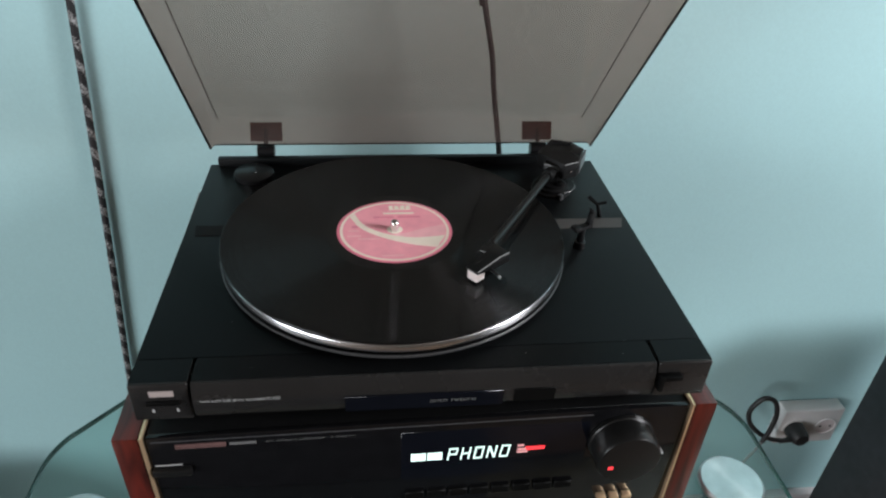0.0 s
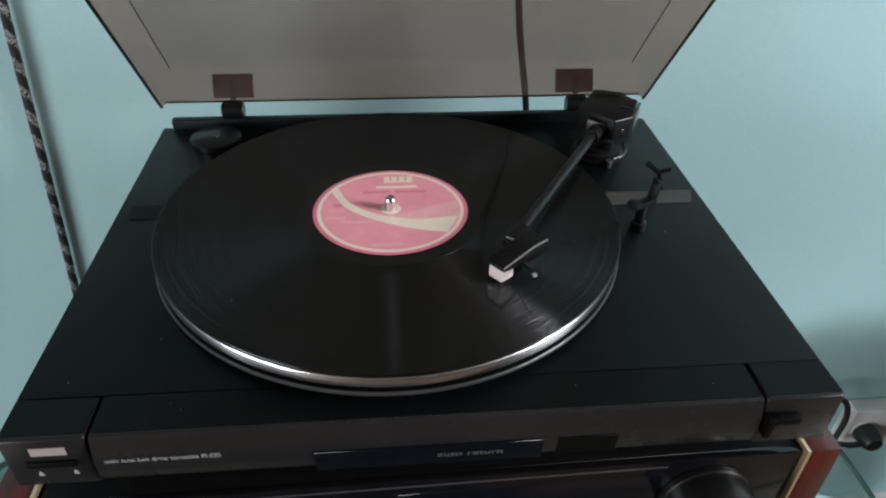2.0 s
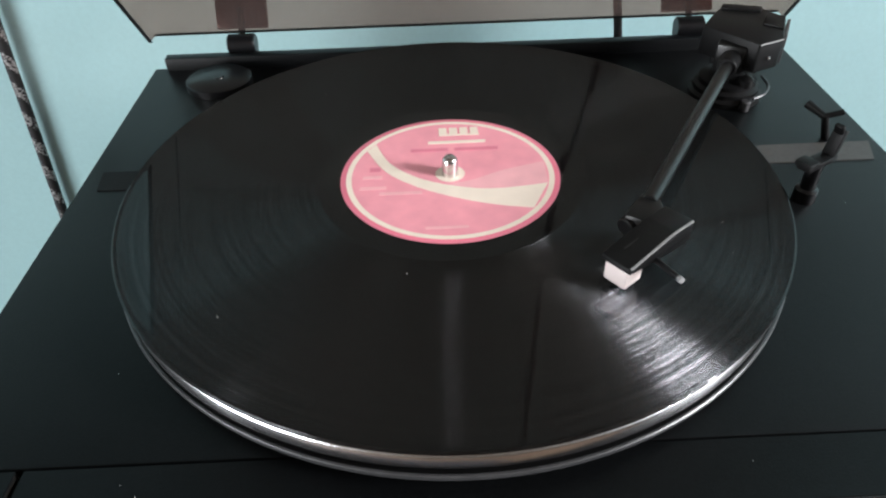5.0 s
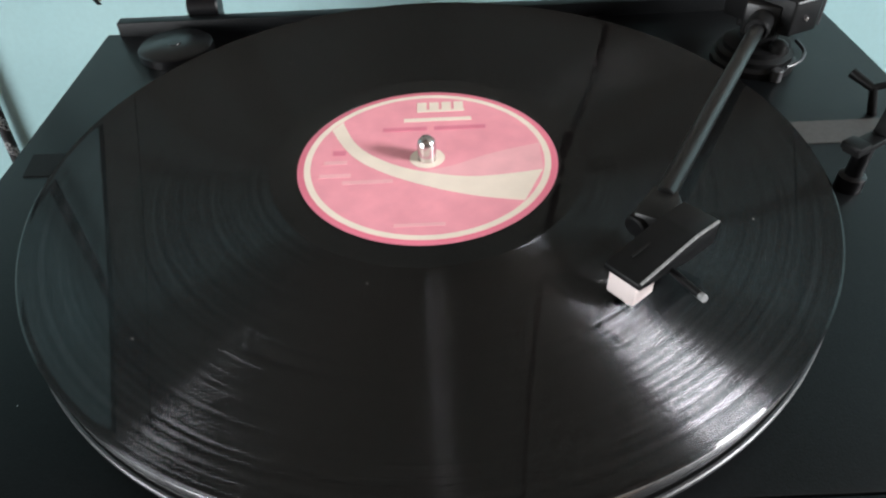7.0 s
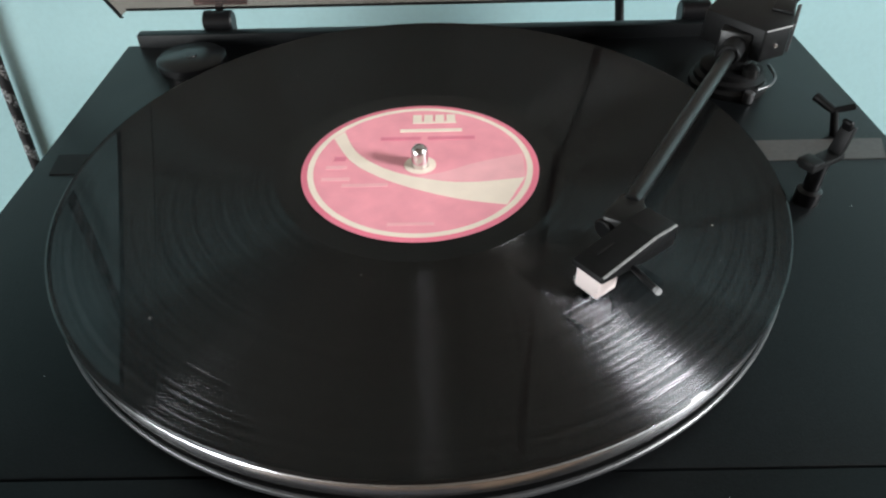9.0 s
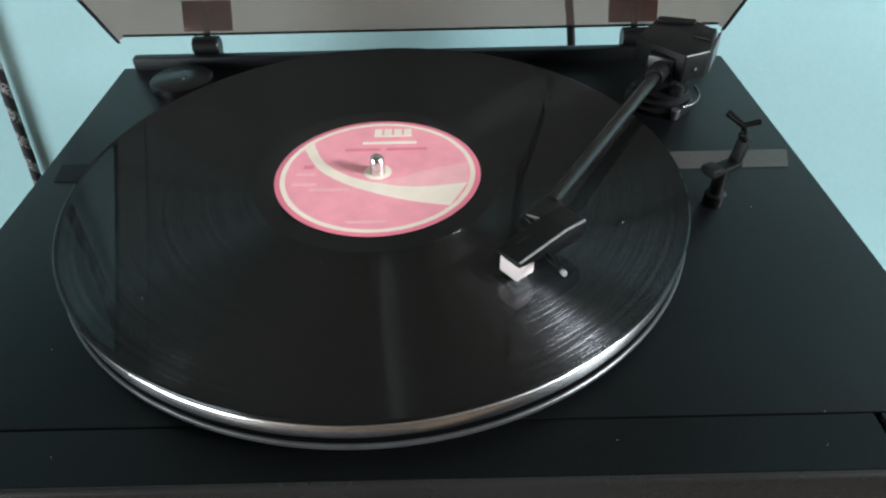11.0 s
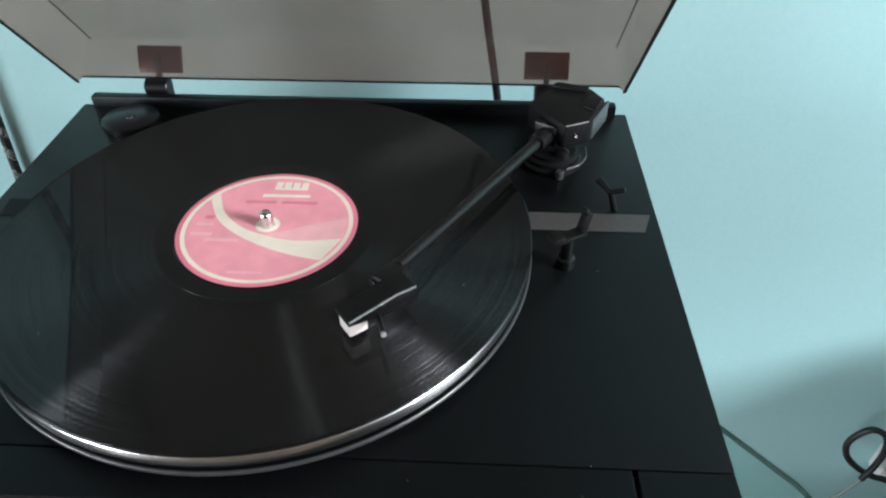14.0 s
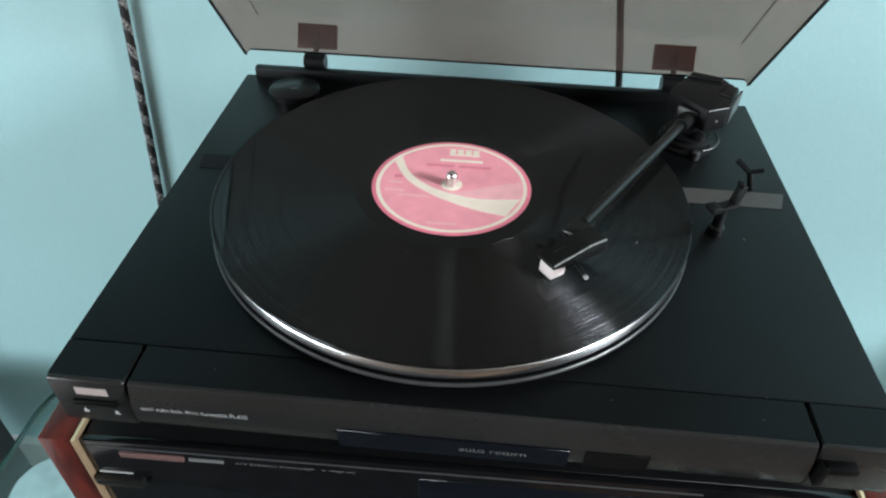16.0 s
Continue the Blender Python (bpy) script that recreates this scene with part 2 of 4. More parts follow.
M_vinyl = vinyl_material()
M_dead = material("run_out_vinyl", (0.003, 0.003, 0.0032), 0.07, Specular_IOR_Level=0.3, grain=(200, 0.2))
M_pink = material("pink_paper", (0.88, 0.35, 0.41), 0.45, grain=(120, 0.04), stain=(30, 0.06), coat=0.15)
M_red = material("red_print", (0.78, 0.20, 0.28), 0.45, coat=0.15)
M_cream = material("cream_print", (0.88, 0.76, 0.64), 0.45, grain=(120, 0.04), coat=0.15)
M_rose = material("pale_rose_print", (0.88, 0.45, 0.48), 0.45, grain=(120, 0.06), coat=0.15)
M_darkrose = material("dark_rose_print", (0.74, 0.22, 0.30), 0.45, grain=(120, 0.06), coat=0.15)
M_cart = material("pale_pink_plastic", (0.72, 0.62, 0.60), 0.4, grain=(200, 0.03))
M_lid = clear_sheet("smoked_acrylic", (0.72, 0.59, 0.55), 0.04, (0.60, 0.55, 0.53))
M_hinge = material("brown_hinge_plate", (0.026, 0.006, 0.005), 0.3, grain=(200, 0.2))
M_rosewood = wood_material("rosewood", (0.014, 0.003, 0.0022), (0.10, 0.013, 0.008), (90, 14, 9), 0.3, 0.25)
M_gold = material("gold_trim", (0.78, 0.55, 0.34), 0.35, 0.8)
M_amp = material("black_lacquer", (0.004, 0.004, 0.0045), 0.09, Specular_IOR_Level=0.3, grain=(100, 0.2))
M_knob = material("black_knob", (0.006, 0.006, 0.006), 0.3, Specular_IOR_Level=0.3, grain=(300, 0.2))
M_glass = clear_sheet("shelf_glass", (0.80, 0.90, 0.88), 0.03, (0.5, 0.6, 0.6), 0.01, 1.5)
M_glassedge = material("green_glass_edge", (0.04, 0.16, 0.14), 0.1)
M_cord = material("black_rubber", (0.012, 0.012, 0.013), 0.5, grain=(300, 0.2))
M_greycord = material("grey_cord", (0.18, 0.2, 0.2), 0.5)
M_braid = ring_stripe_material()
M_speaker = material("black_veneer", (0.022, 0.022, 0.025), 0.33, grain=(60, 0.3), stain=(5, 0.2))
M_print = material("pale_print", (0.36, 0.36, 0.36), 0.5)
M_plate = material("dim_rose_plate", (0.16, 0.09, 0.085), 0.35, 0.4, grain=(300, 0.2))
M_dim = material("dim_print", (0.11, 0.11, 0.11), 0.5)
M_logo = material("silver_print", (0.45, 0.38, 0.36), 0.35, 0.3)
M_lit = glow("display_glow", (0.75, 1.0, 0.92), 2.2)
M_litred = glow("red_glow", (1.0, 0.04, 0.05), 2.0)
M_litrose = glow("rose_glow", (1.0, 0.45, 0.45), 1.2)


# ---- building ----
ORG = {}


def thing(name, at, label, category, group="", kind=""):
    """An Empty at the thing's base, under which its parts go."""
    ob = new(name)
    ob.location = at
    ob.empty_display_size = 0.02
    ORG[ob] = Vector(at)
    return tagged(ob, label, category, group, kind)


def mesh_of(name, bm, mat, org=(0, 0, 0), smooth=40):
    bmesh.ops.recalc_face_normals(bm, faces=bm.faces)
    bmesh.ops.translate(bm, verts=bm.verts, vec=-Vector(org))
    me = bpy.data.meshes.new(name)
    bm.to_mesh(me)
    bm.free()
    me.materials.append(mat)
    if smooth:
        me.shade_smooth()
        me.set_sharp_from_angle(angle=radians(smooth))
    return me


def part(name, bm, mat, parent, label="", smooth=40):
    """Links a bmesh, in world places, as ONE mesh under a thing or a part."""
    ob = new(name, mesh_of(name, bm, mat, ORG[parent], smooth))
    ob.parent = parent
    ORG[ob] = ORG[parent]
    return tagged(ob, label)


def single(name, bm, mat, label, category, kind="", group="", at=(0, 0, 0), smooth=40):
    """A thing of one mesh."""
    ob = new(name, mesh_of(name, bm, mat, at, smooth))
    ob.location = at
    ORG[ob] = Vector(at)
    return tagged(ob, label, category, group, kind)


def box(x0, x1, y0, y1, z0, z1, bevel=0.0, seg=2, bm=None):
    b = bmesh.new()
    bmesh.ops.create_cube(b, size=1)
    for v in b.verts:
        v.co = ((x0 + x1) / 2 + v.co.x * (x1 - x0), (y0 + y1) / 2 + v.co.y * (y1 - y0), (z0 + z1) / 2 + v.co.z * (z1 - z0))
    if bevel:
        bmesh.ops.bevel(b, geom=b.edges[:], offset=bevel, segments=seg, affect='EDGES', profile=0.5)
    return join(bm, b)


def join(bm, b):
    if bm is None:
        return b
    me = bpy.data.meshes.new("tmp")
    b.to_mesh(me)
    b.free()
    bm.from_mesh(me)
    bpy.data.meshes.remove(me)
    return bm


def moved(b, m):
    bmesh.ops.transform(b, matrix=m, verts=b.verts)
    return b


def prism(points, z0, z1, bevel=0.0, seg=2):
    """A flat outline, in x and y, made solid between two heights."""
    b = bmesh.new()
    f = b.faces.new([b.verts.new((x, y, z0)) for x, y in points])
    g = bmesh.ops.extrude_face_region(b, geom=[f])
    bmesh.ops.translate(b, verts=[v for v in g["geom"] if isinstance(v, bmesh.types.BMVert)], vec=(0, 0, z1 - z0))
    if bevel:
        bmesh.ops.bevel(b, geom=b.edges[:], offset=bevel, segments=seg, affect='EDGES', profile=0.5)
    return b


def lathe(profile, n=64, centre=(0, 0, 0), closed=False):
    """A profile of (radius, height) turned about the upright through centre."""
    b = bmesh.new()
    rings = []
    for r, z in profile:
        if r < 1e-6:
            rings.append([b.verts.new((0, 0, z))])
        else:
            rings.append([b.verts.new((r * math.cos(2 * math.pi * k / n), r * math.sin(2 * math.pi * k / n), z)) for k in range(n)])
    pairs = list(zip(rings, rings[1:])) + ([(rings[-1], rings[0])] if closed else [])
    for a, c in pairs:
        for k in range(n):
            j = (k + 1) % n
            if len(a) == 1 and len(c) == 1:
                continue
            if len(a) == 1:
                b.faces.new((a[0], c[k], c[j]))
            elif len(c) == 1:
                b.faces.new((a[k], a[j], c[0]))
            else:
                b.faces.new((a[k], a[j], c[j], c[k]))
    bmesh.ops.translate(b, verts=b.verts, vec=centre)
    return b


def rod(p, q, r, n=16, r2=None, bevel=0.0):
    """A round bar from p to q."""
    p, q = Vector(p), Vector(q)
    h = (q - p).length
    r2 = r if r2 is None else r2
    c = bevel or min(r, r2, h) * 0.12
    b = lathe([(0, 0), (r - c, 0), (r, c), (r2, h - c), (r2 - c, h), (0, h)], n)
    return moved(b, Matrix.Translation(p) @ (q - p).to_track_quat('Z', 'Y').to_matrix().to_4x4())


def tube(points, r, n=10, steps=10):
    """A smooth cord through points."""
    pts = [Vector(p) for p in points]
    ext = [2 * pts[0] - pts[1]] + pts + [2 * pts[-1] - pts[-2]]
    line = []
    for i in range(1, len(ext) - 2):
        a, b0, c, d = ext[i - 1:i + 3]
        for k in range(steps):
            t = k / steps
            line.append(0.5 * (2 * b0 + (c - a) * t + (2 * a - 5 * b0 + 4 * c - d) * t * t + (3 * b0 - a - 3 * c + d) * t ** 3))
    line.append(pts[-1])
    b = bmesh.new()
    rings = []
    side = Vector((0, 1, 0))
    for i, p in enumerate(line):
        t = (line[min(i + 1, len(line) - 1)] - line[max(i - 1, 0)]).normalized()
        side = (side - t * side.dot(t)).normalized()
        up = t.cross(side)
        rings.append([b.verts.new(p + r * (side * math.cos(2 * math.pi * k / n) + up * math.sin(2 * math.pi * k / n))) for k in range(n)])
    for a, c in zip(rings, rings[1:]):
        for k in range(n):
            b.faces.new((a[k], a[(k + 1) % n], c[(k + 1) % n], c[k]))
    b.faces.new(rings[0])
    b.faces.new(rings[-1])
    return b


def words(text, size, m, mat, parent, name="lettering", label="", width=None):
    """Flat lettering as a thin mesh; m puts its left foot and its plane. width: the length the line is set to."""
    cu = bpy.data.curves.new("t", 'FONT')
    cu.body, cu.size, cu.extrude = text, size, 0.0
    ob = bpy.data.objects.new("t", cu)
    scene.collection.objects.link(ob)
    bpy.context.view_layer.update()
    me = bpy.data.meshes.new_from_object(ob.evaluated_get(bpy.context.evaluated_depsgraph_get()))
    bpy.data.objects.remove(ob)
    b = bmesh.new()
    b.from_mesh(me)
    bpy.data.meshes.remove(me)
    if width:
        span = max(v.co.x for v in b.verts)
        for v in b.verts:
            v.co.x *= width / span
    moved(b, m)
    return part(name, b, mat, parent, label, smooth=0)


def arc(cx, cy, r, a0, a1, n=8):
    return [(cx + r * math.cos(radians(a0 + (a1 - a0) * k / n)), cy + r * math.sin(radians(a0 + (a1 - a0) * k / n))) for k in range(n + 1)]


# ---- the room ----
single("floor", box(WEST - 0.2, EAST + 0.2, SOUTH - 0.2, WALL_Y + 0.2, -0.1, 0), M_floor, "brown wooden floor of the room", "floor", "structure", smooth=0)
single("ceiling", box(WEST - 0.2, EAST + 0.2, SOUTH - 0.2, WALL_Y + 0.2, HIGH, HIGH + 0.1), M_ceiling, "unseen ceiling, darkened to dim reflections and fill light", "ceiling", "structure", smooth=0)
single("wall_north", box(WEST - 0.2, EAST + 0.2, WALL_Y, WALL_Y + 0.2, 0, HIGH), M_wall, "teal papered wall with a fine woven grain", "wall", "structure", smooth=0)
# unseen; its dark tone is added to darken what rim and front reflect
single("wall_south", box(WEST - 0.2, EAST + 0.2, SOUTH - 0.2, SOUTH, 0, HIGH), M_backwall, "unseen wall behind the viewer, darkened to dim reflections", "wall", "structure", smooth=0)


def side_wall(name, x0, x1, y0, y1, z0, z1):
    """A wall with a window's opening through it."""
    b = box(x0, x1, SOUTH, y0, 0, HIGH)
    box(x0, x1, y1, WALL_Y, 0, HIGH, bm=b)
    box(x0, x1, y0, y1, 0, z0, bm=b)
    box(x0, x1, y0, y1, z1, HIGH, bm=b)
    return single(name, b, M_sidewall, "unseen grey side wall with a window opening, toned to cut fill light", "wall", "structure", smooth=0)


side_wall("wall_west", WEST - 0.2, WEST, -2.85, -0.9, 0.55, 1.75)
side_wall("wall_east", EAST, EAST + 0.2, -1.4, -0.6, 1.4, 2.3)
single("baseboard", box(WEST, EAST, WALL_Y - 0.018, WALL_Y, 0, 0.12, 0.004), M_skirt, "pinkish white painted baseboard along the wall", "baseboard", "structure")


# ---- the glass stand ----
GLASS_Z = 0.68
MID = 0.0215


def glass_stand():
    st = thing("glass_stand", (MID, -0.02, 0), "clear glass stand with brushed aluminium discs on its legs", "stand")
    half = [(0.3630, -0.26), (0.3630, -0.05)] + arc(0.2830, -0.05, 0.08, 0, 34, 6)[1:] + [(0.2, 0.16), (0.15, 0.21)]
    out = [(MID + x, y) for x, y in half] + [(MID - x, y) for x, y in reversed(half)]
    part("glass_shelf", prism(out, GLASS_Z - 0.008, GLASS_Z, 0.0015, 1), M_glass, st, "clear glass shelf with rounded corners")
    low = [(MID + 0.92 * (x - MID), 0.92 * y) for x, y in out]
    part("glass_shelf", prism(low, 0.30, 0.308, 0.0015, 1), M_glass, st)
    rim = bmesh.new()
    for (x0, y0), (x1, y1) in zip(out, out[1:] + out[:1]):
        d = Vector((x1 - x0, y1 - y0, 0))
        nrm = Vector((d.y, -d.x, 0)).normalized() * 0.0006
        a = [Vector((x0, y0, GLASS_Z - 0.0075)) + nrm, Vector((x1, y1, GLASS_Z - 0.0075)) + nrm, Vector((x1, y1, GLASS_Z - 0.0005)) + nrm, Vector((x0, y0, GLASS_Z - 0.0005)) + nrm]
        rim.faces.new([rim.verts.new(p) for p in a])
    part("polished_edge", rim, M_glassedge, st, "green polished glass edge")
    for x, y in ((0.308, -0.112), (-0.308, -0.112), (0.16, 0.165), (-0.16, 0.165)):
        leg = part("leg", rod((MID + x, y, 0), (MID + x, y, GLASS_Z - 0.0085), 0.019, 24), M_grey, st, "grey metal tube leg")
        part("cap_disc", lathe([(0, GLASS_Z + 0.006), (0.0292, GLASS_Z + 0.006), (0.0315, GLASS_Z + 0.004), (0.0315, GLASS_Z + 0.0003), (0, GLASS_Z + 0.0003)], 48, (MID + x, y, 0)), M_disc, leg, "brushed aluminium disc")
    return st


glass_stand()


# ---- amplifier ----
AMP_TOP = 0.853
AMP_FRONT = -0.1625


def amplifier():
    amp = thing("amplifier", (MID + 0.001, 0.02, GLASS_Z), "black lacquered stereo amplifier with red rosewood cheeks and gold trim", "amplifier")
    w, f, bk, t, foot = 0.2247, AMP_FRONT, 0.19, AMP_TOP, GLASS_Z + 0.012
    c = MID + 0.0002
    inner = w - 0.021
    part("body", box(c - inner, c + inner, f + 0.004, bk, foot, t - 0.004, 0.001, 1), M_black, amp, "black metal case")
    part("front_panel", box(c - inner + 0.0005, c + inner - 0.0005, f - 0.001, f + 0.0035, foot + 0.002, t - 0.002, 0.001, 2), M_amp, amp, "glossy black front panel")
    for s in (-1, 1):
        part("side_cheek", box(min(c + s * w, c + s * (inner + 0.003)), max(c + s * w, c + s * (inner + 0.003)), f - 0.003, bk, foot, t, 0.0008, 2), M_rosewood, amp, "polished red rosewood cheek")
        x = c + s * (inner + 0.0015)
        gold = box(x - 0.0009, x + 0.0009, f - 0.0035, f + 0.0, foot, t + 0.0004)
        box(x - 0.0009, x + 0.0009, f + 0.0002, bk, t - 0.003, t + 0.0004, bm=gold)
        part("gold_trim", gold, M_gold, amp, "thin gold trim line")
    for x in (-0.17, 0.17):
        for y in (-0.12, 0.15):
            part("foot", rod((c + x, y, GLASS_Z + 0.0003), (c + x, y, foot + 0.001), 0.02, 24), M_black, amp, "black round foot")
    fy = f - 0.0014
    up = lambda x, z: pose(x, fy, z, 90, 0, 0)
    win = part("display_window", box(0.0, 0.148, fy + 0.0002, fy + 0.003, 0.7850, 0.8400, 0.0006, 1), M_window, amp, "dark display window")
    for x in (0.0080, 0.0208):
        part("lit_square", box(x, x + 0.0115, fy - 0.0004, fy + 0.001, 0.8075, 0.8155), M_lit, win, "lit white square")
    seg = bmesh.new()
    # seven-bar style capitals, each 8 mm wide
    bars = {"P": "abefg", "H": "bcefg", "O": "abcdef", "N": "bcefn"}
    for k, ch in enumerate("PHONO"):
        x0, h, wd, th = 0.0352 + k * 0.0103, 0.0135, 0.0073, 0.0014
        z0 = 0.8058
        cells = {"a": (0, wd, h - th, h), "d": (0, wd, 0, th), "g": (0, wd, h / 2 - th / 2, h / 2 + th / 2),
                 "f": (0, th, h / 2, h), "e": (0, th, 0, h / 2), "b": (wd - th, wd, h / 2, h), "c": (wd - th, wd, 0, h / 2)}
        for s in bars[ch]:
            if s == "n":
                b = box(-th / 2, th / 2, fy - 0.0004, fy + 0.0008, -h * 0.52, h * 0.52)
                moved(b, Matrix.Translation((x0 + wd / 2, 0, z0 + h / 2)) @ Matrix.Rotation(radians(-24), 4, 'Y'))
                seg = join(seg, b)
                continue
            a = cells[s]
            b = box(x0 + a[0] + 0.0002, x0 + a[1] - 0.0002, fy - 0.0004, fy + 0.0008, z0 + a[2] + 0.0002, z0 + a[3] - 0.0002)
            seg = join(seg, b)
    for v in seg.verts:
        v.co.x += (v.co.z - 0.80) * 0.12
    part("lit_word", seg, M_lit, win, "lit word PHONO in segmented letters", smooth=0)
    part("red_bar", box(0.098, 0.1135, fy - 0.0004, fy + 0.001, 0.8120, 0.8155), M_litred, win, "lit red bar")
    for z, x1 in ((0.8168, 0.0965), (0.8125, 0.0985), (0.8095, 0.1)):
        part("lit_tick", box(0.0915, x1, fy - 0.0005, fy + 0.001, z, z + 0.0016), M_litrose, win, "small lit mark")
    # volume knob
    kx, kz = 0.1745, 0.818
    knob = part("volume_knob", moved(lathe([(0, 0), (0.0265, 0), (0.0265, 0.003), (0.0255, 0.004), (0.0252, 0.020), (0.0238, 0.0225), (0.0222, 0.023), (0, 0.023)], 56), pose(kx, fy, kz, 90)), M_knob, amp, "large black volume knob")
    part("pointer_light", box(kx - 0.0165, kx - 0.0125, fy - 0.0236, fy - 0.0228, kz - 0.0075, kz - 0.0045), M_litred, knob, "small red pointer light")
    tick = [box(kx + 0.0252 * math.cos(a) - 0.0006, kx + 0.0252 * math.cos(a) + 0.0006, fy - 0.0235, fy - 0.018, kz + 0.0252 * math.sin(a) - 0.0006, kz + 0.0252 * math.sin(a) + 0.0006) for a in (radians(18),)]
    part("mark", tick[0], M_print, knob, "white mark")
    for k in range(3):
        part("gold_button", box(0.166 + k * 0.011, 0.174 + k * 0.011, fy - 0.005, fy + 0.001, 0.7455, 0.7500, 0.0008, 2), M_gold, amp, "small gold button")
    # printed line, logo plate and power button
    part("logo_plate", box(-0.1620, -0.1265, fy - 0.0008, fy + 0.001, 0.8388, 0.8432, 0.0006, 2), M_plate, amp, "silver framed name plate")
    part("logo_script", box(-0.1240, -0.1050, fy - 0.0002, fy + 0.001, 0.8398, 0.8422), M_dim, amp, "grey printed script mark")
    words("A/V STEREO AMPLIFIER   V 7000 RC", 0.0026, up(-0.0985, 0.8402), M_dim, amp, "printed_line", "fine pale printed line", 0.0655)
    part("upper_line", box(c - inner + 0.004, 0.148, fy - 0.0002, fy + 0.001, 0.8465, 0.8470), M_grey, amp, "thin grey line")
    pb = part("power_button", box(-0.181, -0.1535, fy - 0.004, fy + 0.001, 0.8130, 0.8200, 0.0012, 2), M_knob, amp, "black power button")
    part("button_line", box(-0.179, -0.160, fy - 0.0002, fy + 0.001, 0.8215, 0.8222), M_print, amp, "thin pale line")
    for k in range(8):
        part("selector_button", box(0.004 + k * 0.0175, 0.019 + k * 0.0175, fy - 0.0025, fy + 0.001, 0.7640, 0.7720, 0.0008, 1), M_void, amp, "black selector button")
    # the case stands turned a little
    amp.rotation_euler = (0, 0, radians(0.9))
    amp.location.x -= 0.0029
    return amp


amplifier()


# ---- turntable ----
TOP = 0.9
X0, X1, YF, YB = -0.1845, 0.2293, -0.1638, 0.161
SEAM, GL, GR = -0.1385, -0.1435, 0.187
FACE = 0.8662
HUB = (0.0024, -0.0051, 0)


def dust_cover(tt):
    """The smoked cover, opened, built flat and then swung about its back edge."""
    swing, depth, long, th = 51.8, 0.0375, 0.335, 0.0028
    x0, x1 = -0.1822, 0.2256
    draft = 0.0035
    # local: x across, y up the cover's length, z from the rim (0) to the plate (depth)
    b = bmesh.new()
    def corners(i, z, cut=0.0):
        k = i + draft * z / depth
        out = ((x0 + k, i, 0), (x0 + k + 0.004, i, cut), (x1 - k - 0.004, i, cut), (x1 - k, i, 0), (x1 - k, long - i, 0), (x0 + k, long - i, 0))
        return [b.verts.new((x, y, z + c)) for x, y, c in out]
    cut = 0.0045
    outer, plate, rim, inner = corners(0, 0, cut), corners(0, depth), corners(th, 0, cut), corners(th, depth - th)
    b.faces.new(plate)
    b.faces.new(inner)
    for k in range(6):
        j = (k + 1) % 6
        for p, q in ((outer, plate), (outer, rim), (rim, inner)):
            b.faces.new((p[k], p[j], q[j], q[k]))
    s = radians(swing)
    along, out = Vector((0, -math.cos(s), math.sin(s))), Vector((0, math.sin(s), math.cos(s)))
    m = Matrix(((1, along.x, out.x, 0), (0, along.y, out.y, 0.1582), (0, along.z, out.z, 0.9195), (0, 0, 0, 1)))
    lid = part("dust_cover", moved(b, m), M_lid, tt, "smoked clear acrylic dust cover, raised open", smooth=0)
    edge = box(x0 - 0.0002, x0 + th * 0.8, 0, long, -0.0006, -0.0001)
    box(x1 - th * 0.8, x1 + 0.0002, 0, long, -0.0006, -0.0001, bm=edge)
    box(x0 + 0.004, x1 - 0.004, 0, th * 0.8, cut - 0.0006, cut - 0.0001, bm=edge)
    d = depth - th
    seam = box(x0 + th + draft, x0 + th + draft + 0.0008, th, long - th, d - 0.0008, d - 0.0001)
    part("corner_line", moved(seam, m), M_strip, lid, "dark line in the cover's inner corner", smooth=0)
    seam = box(x1 - th - draft - 0.0008, x1 - th - draft, th, long - th, d - 0.0008, d - 0.0001)
    part("corner_line", moved(seam, m), M_strip, lid, "dark line in the cover's inner corner", smooth=0)
    part("rim_edge", moved(edge, m), M_black, lid, "dark cut edge", smooth=0)
    for x in (-0.1272, 0.1697):
        lean = Matrix.Translation((x, 0.1836, 0.9270)) @ Matrix.Rotation(radians(-27), 4, 'X')
        pl = part("hinge_plate", moved(box(-0.0168, 0.0168, 0, 0.005, -0.0102, 0.0102, 0.001, 2), lean), M_hinge, lid, "reddish brown hinge pocket")
        part("hinge_tongue", moved(box(-0.0022, 0.0022, -0.0032, -0.0004, -0.0165, 0.003, 0.0008, 2), lean), M_black, pl, "black hinge tongue")
        knuckle = rod((x - 0.009, 0.171, 0.9105), (x + 0.009, 0.171, 0.9105), 0.0066, 20)
        knuckle = join(knuckle, box(x - 0.0085, x - 0.0035, 0.1656, 0.1775, 0.892, 0.9105, 0.0008, 1))
        knuckle = join(knuckle, box(x + 0.0035, x + 0.0085, 0.1656, 0.1775, 0.892, 0.9105, 0.0008, 1))
        kn = part("hinge", knuckle, M_gloss, tt, "black hinge knuckle")
        part("pin", rod((x - 0.003, 0.1640, 0.905), (x + 0.003, 0.1640, 0.905), 0.0018, 10), M_chrome, kn, "bright steel pin")
    return lid


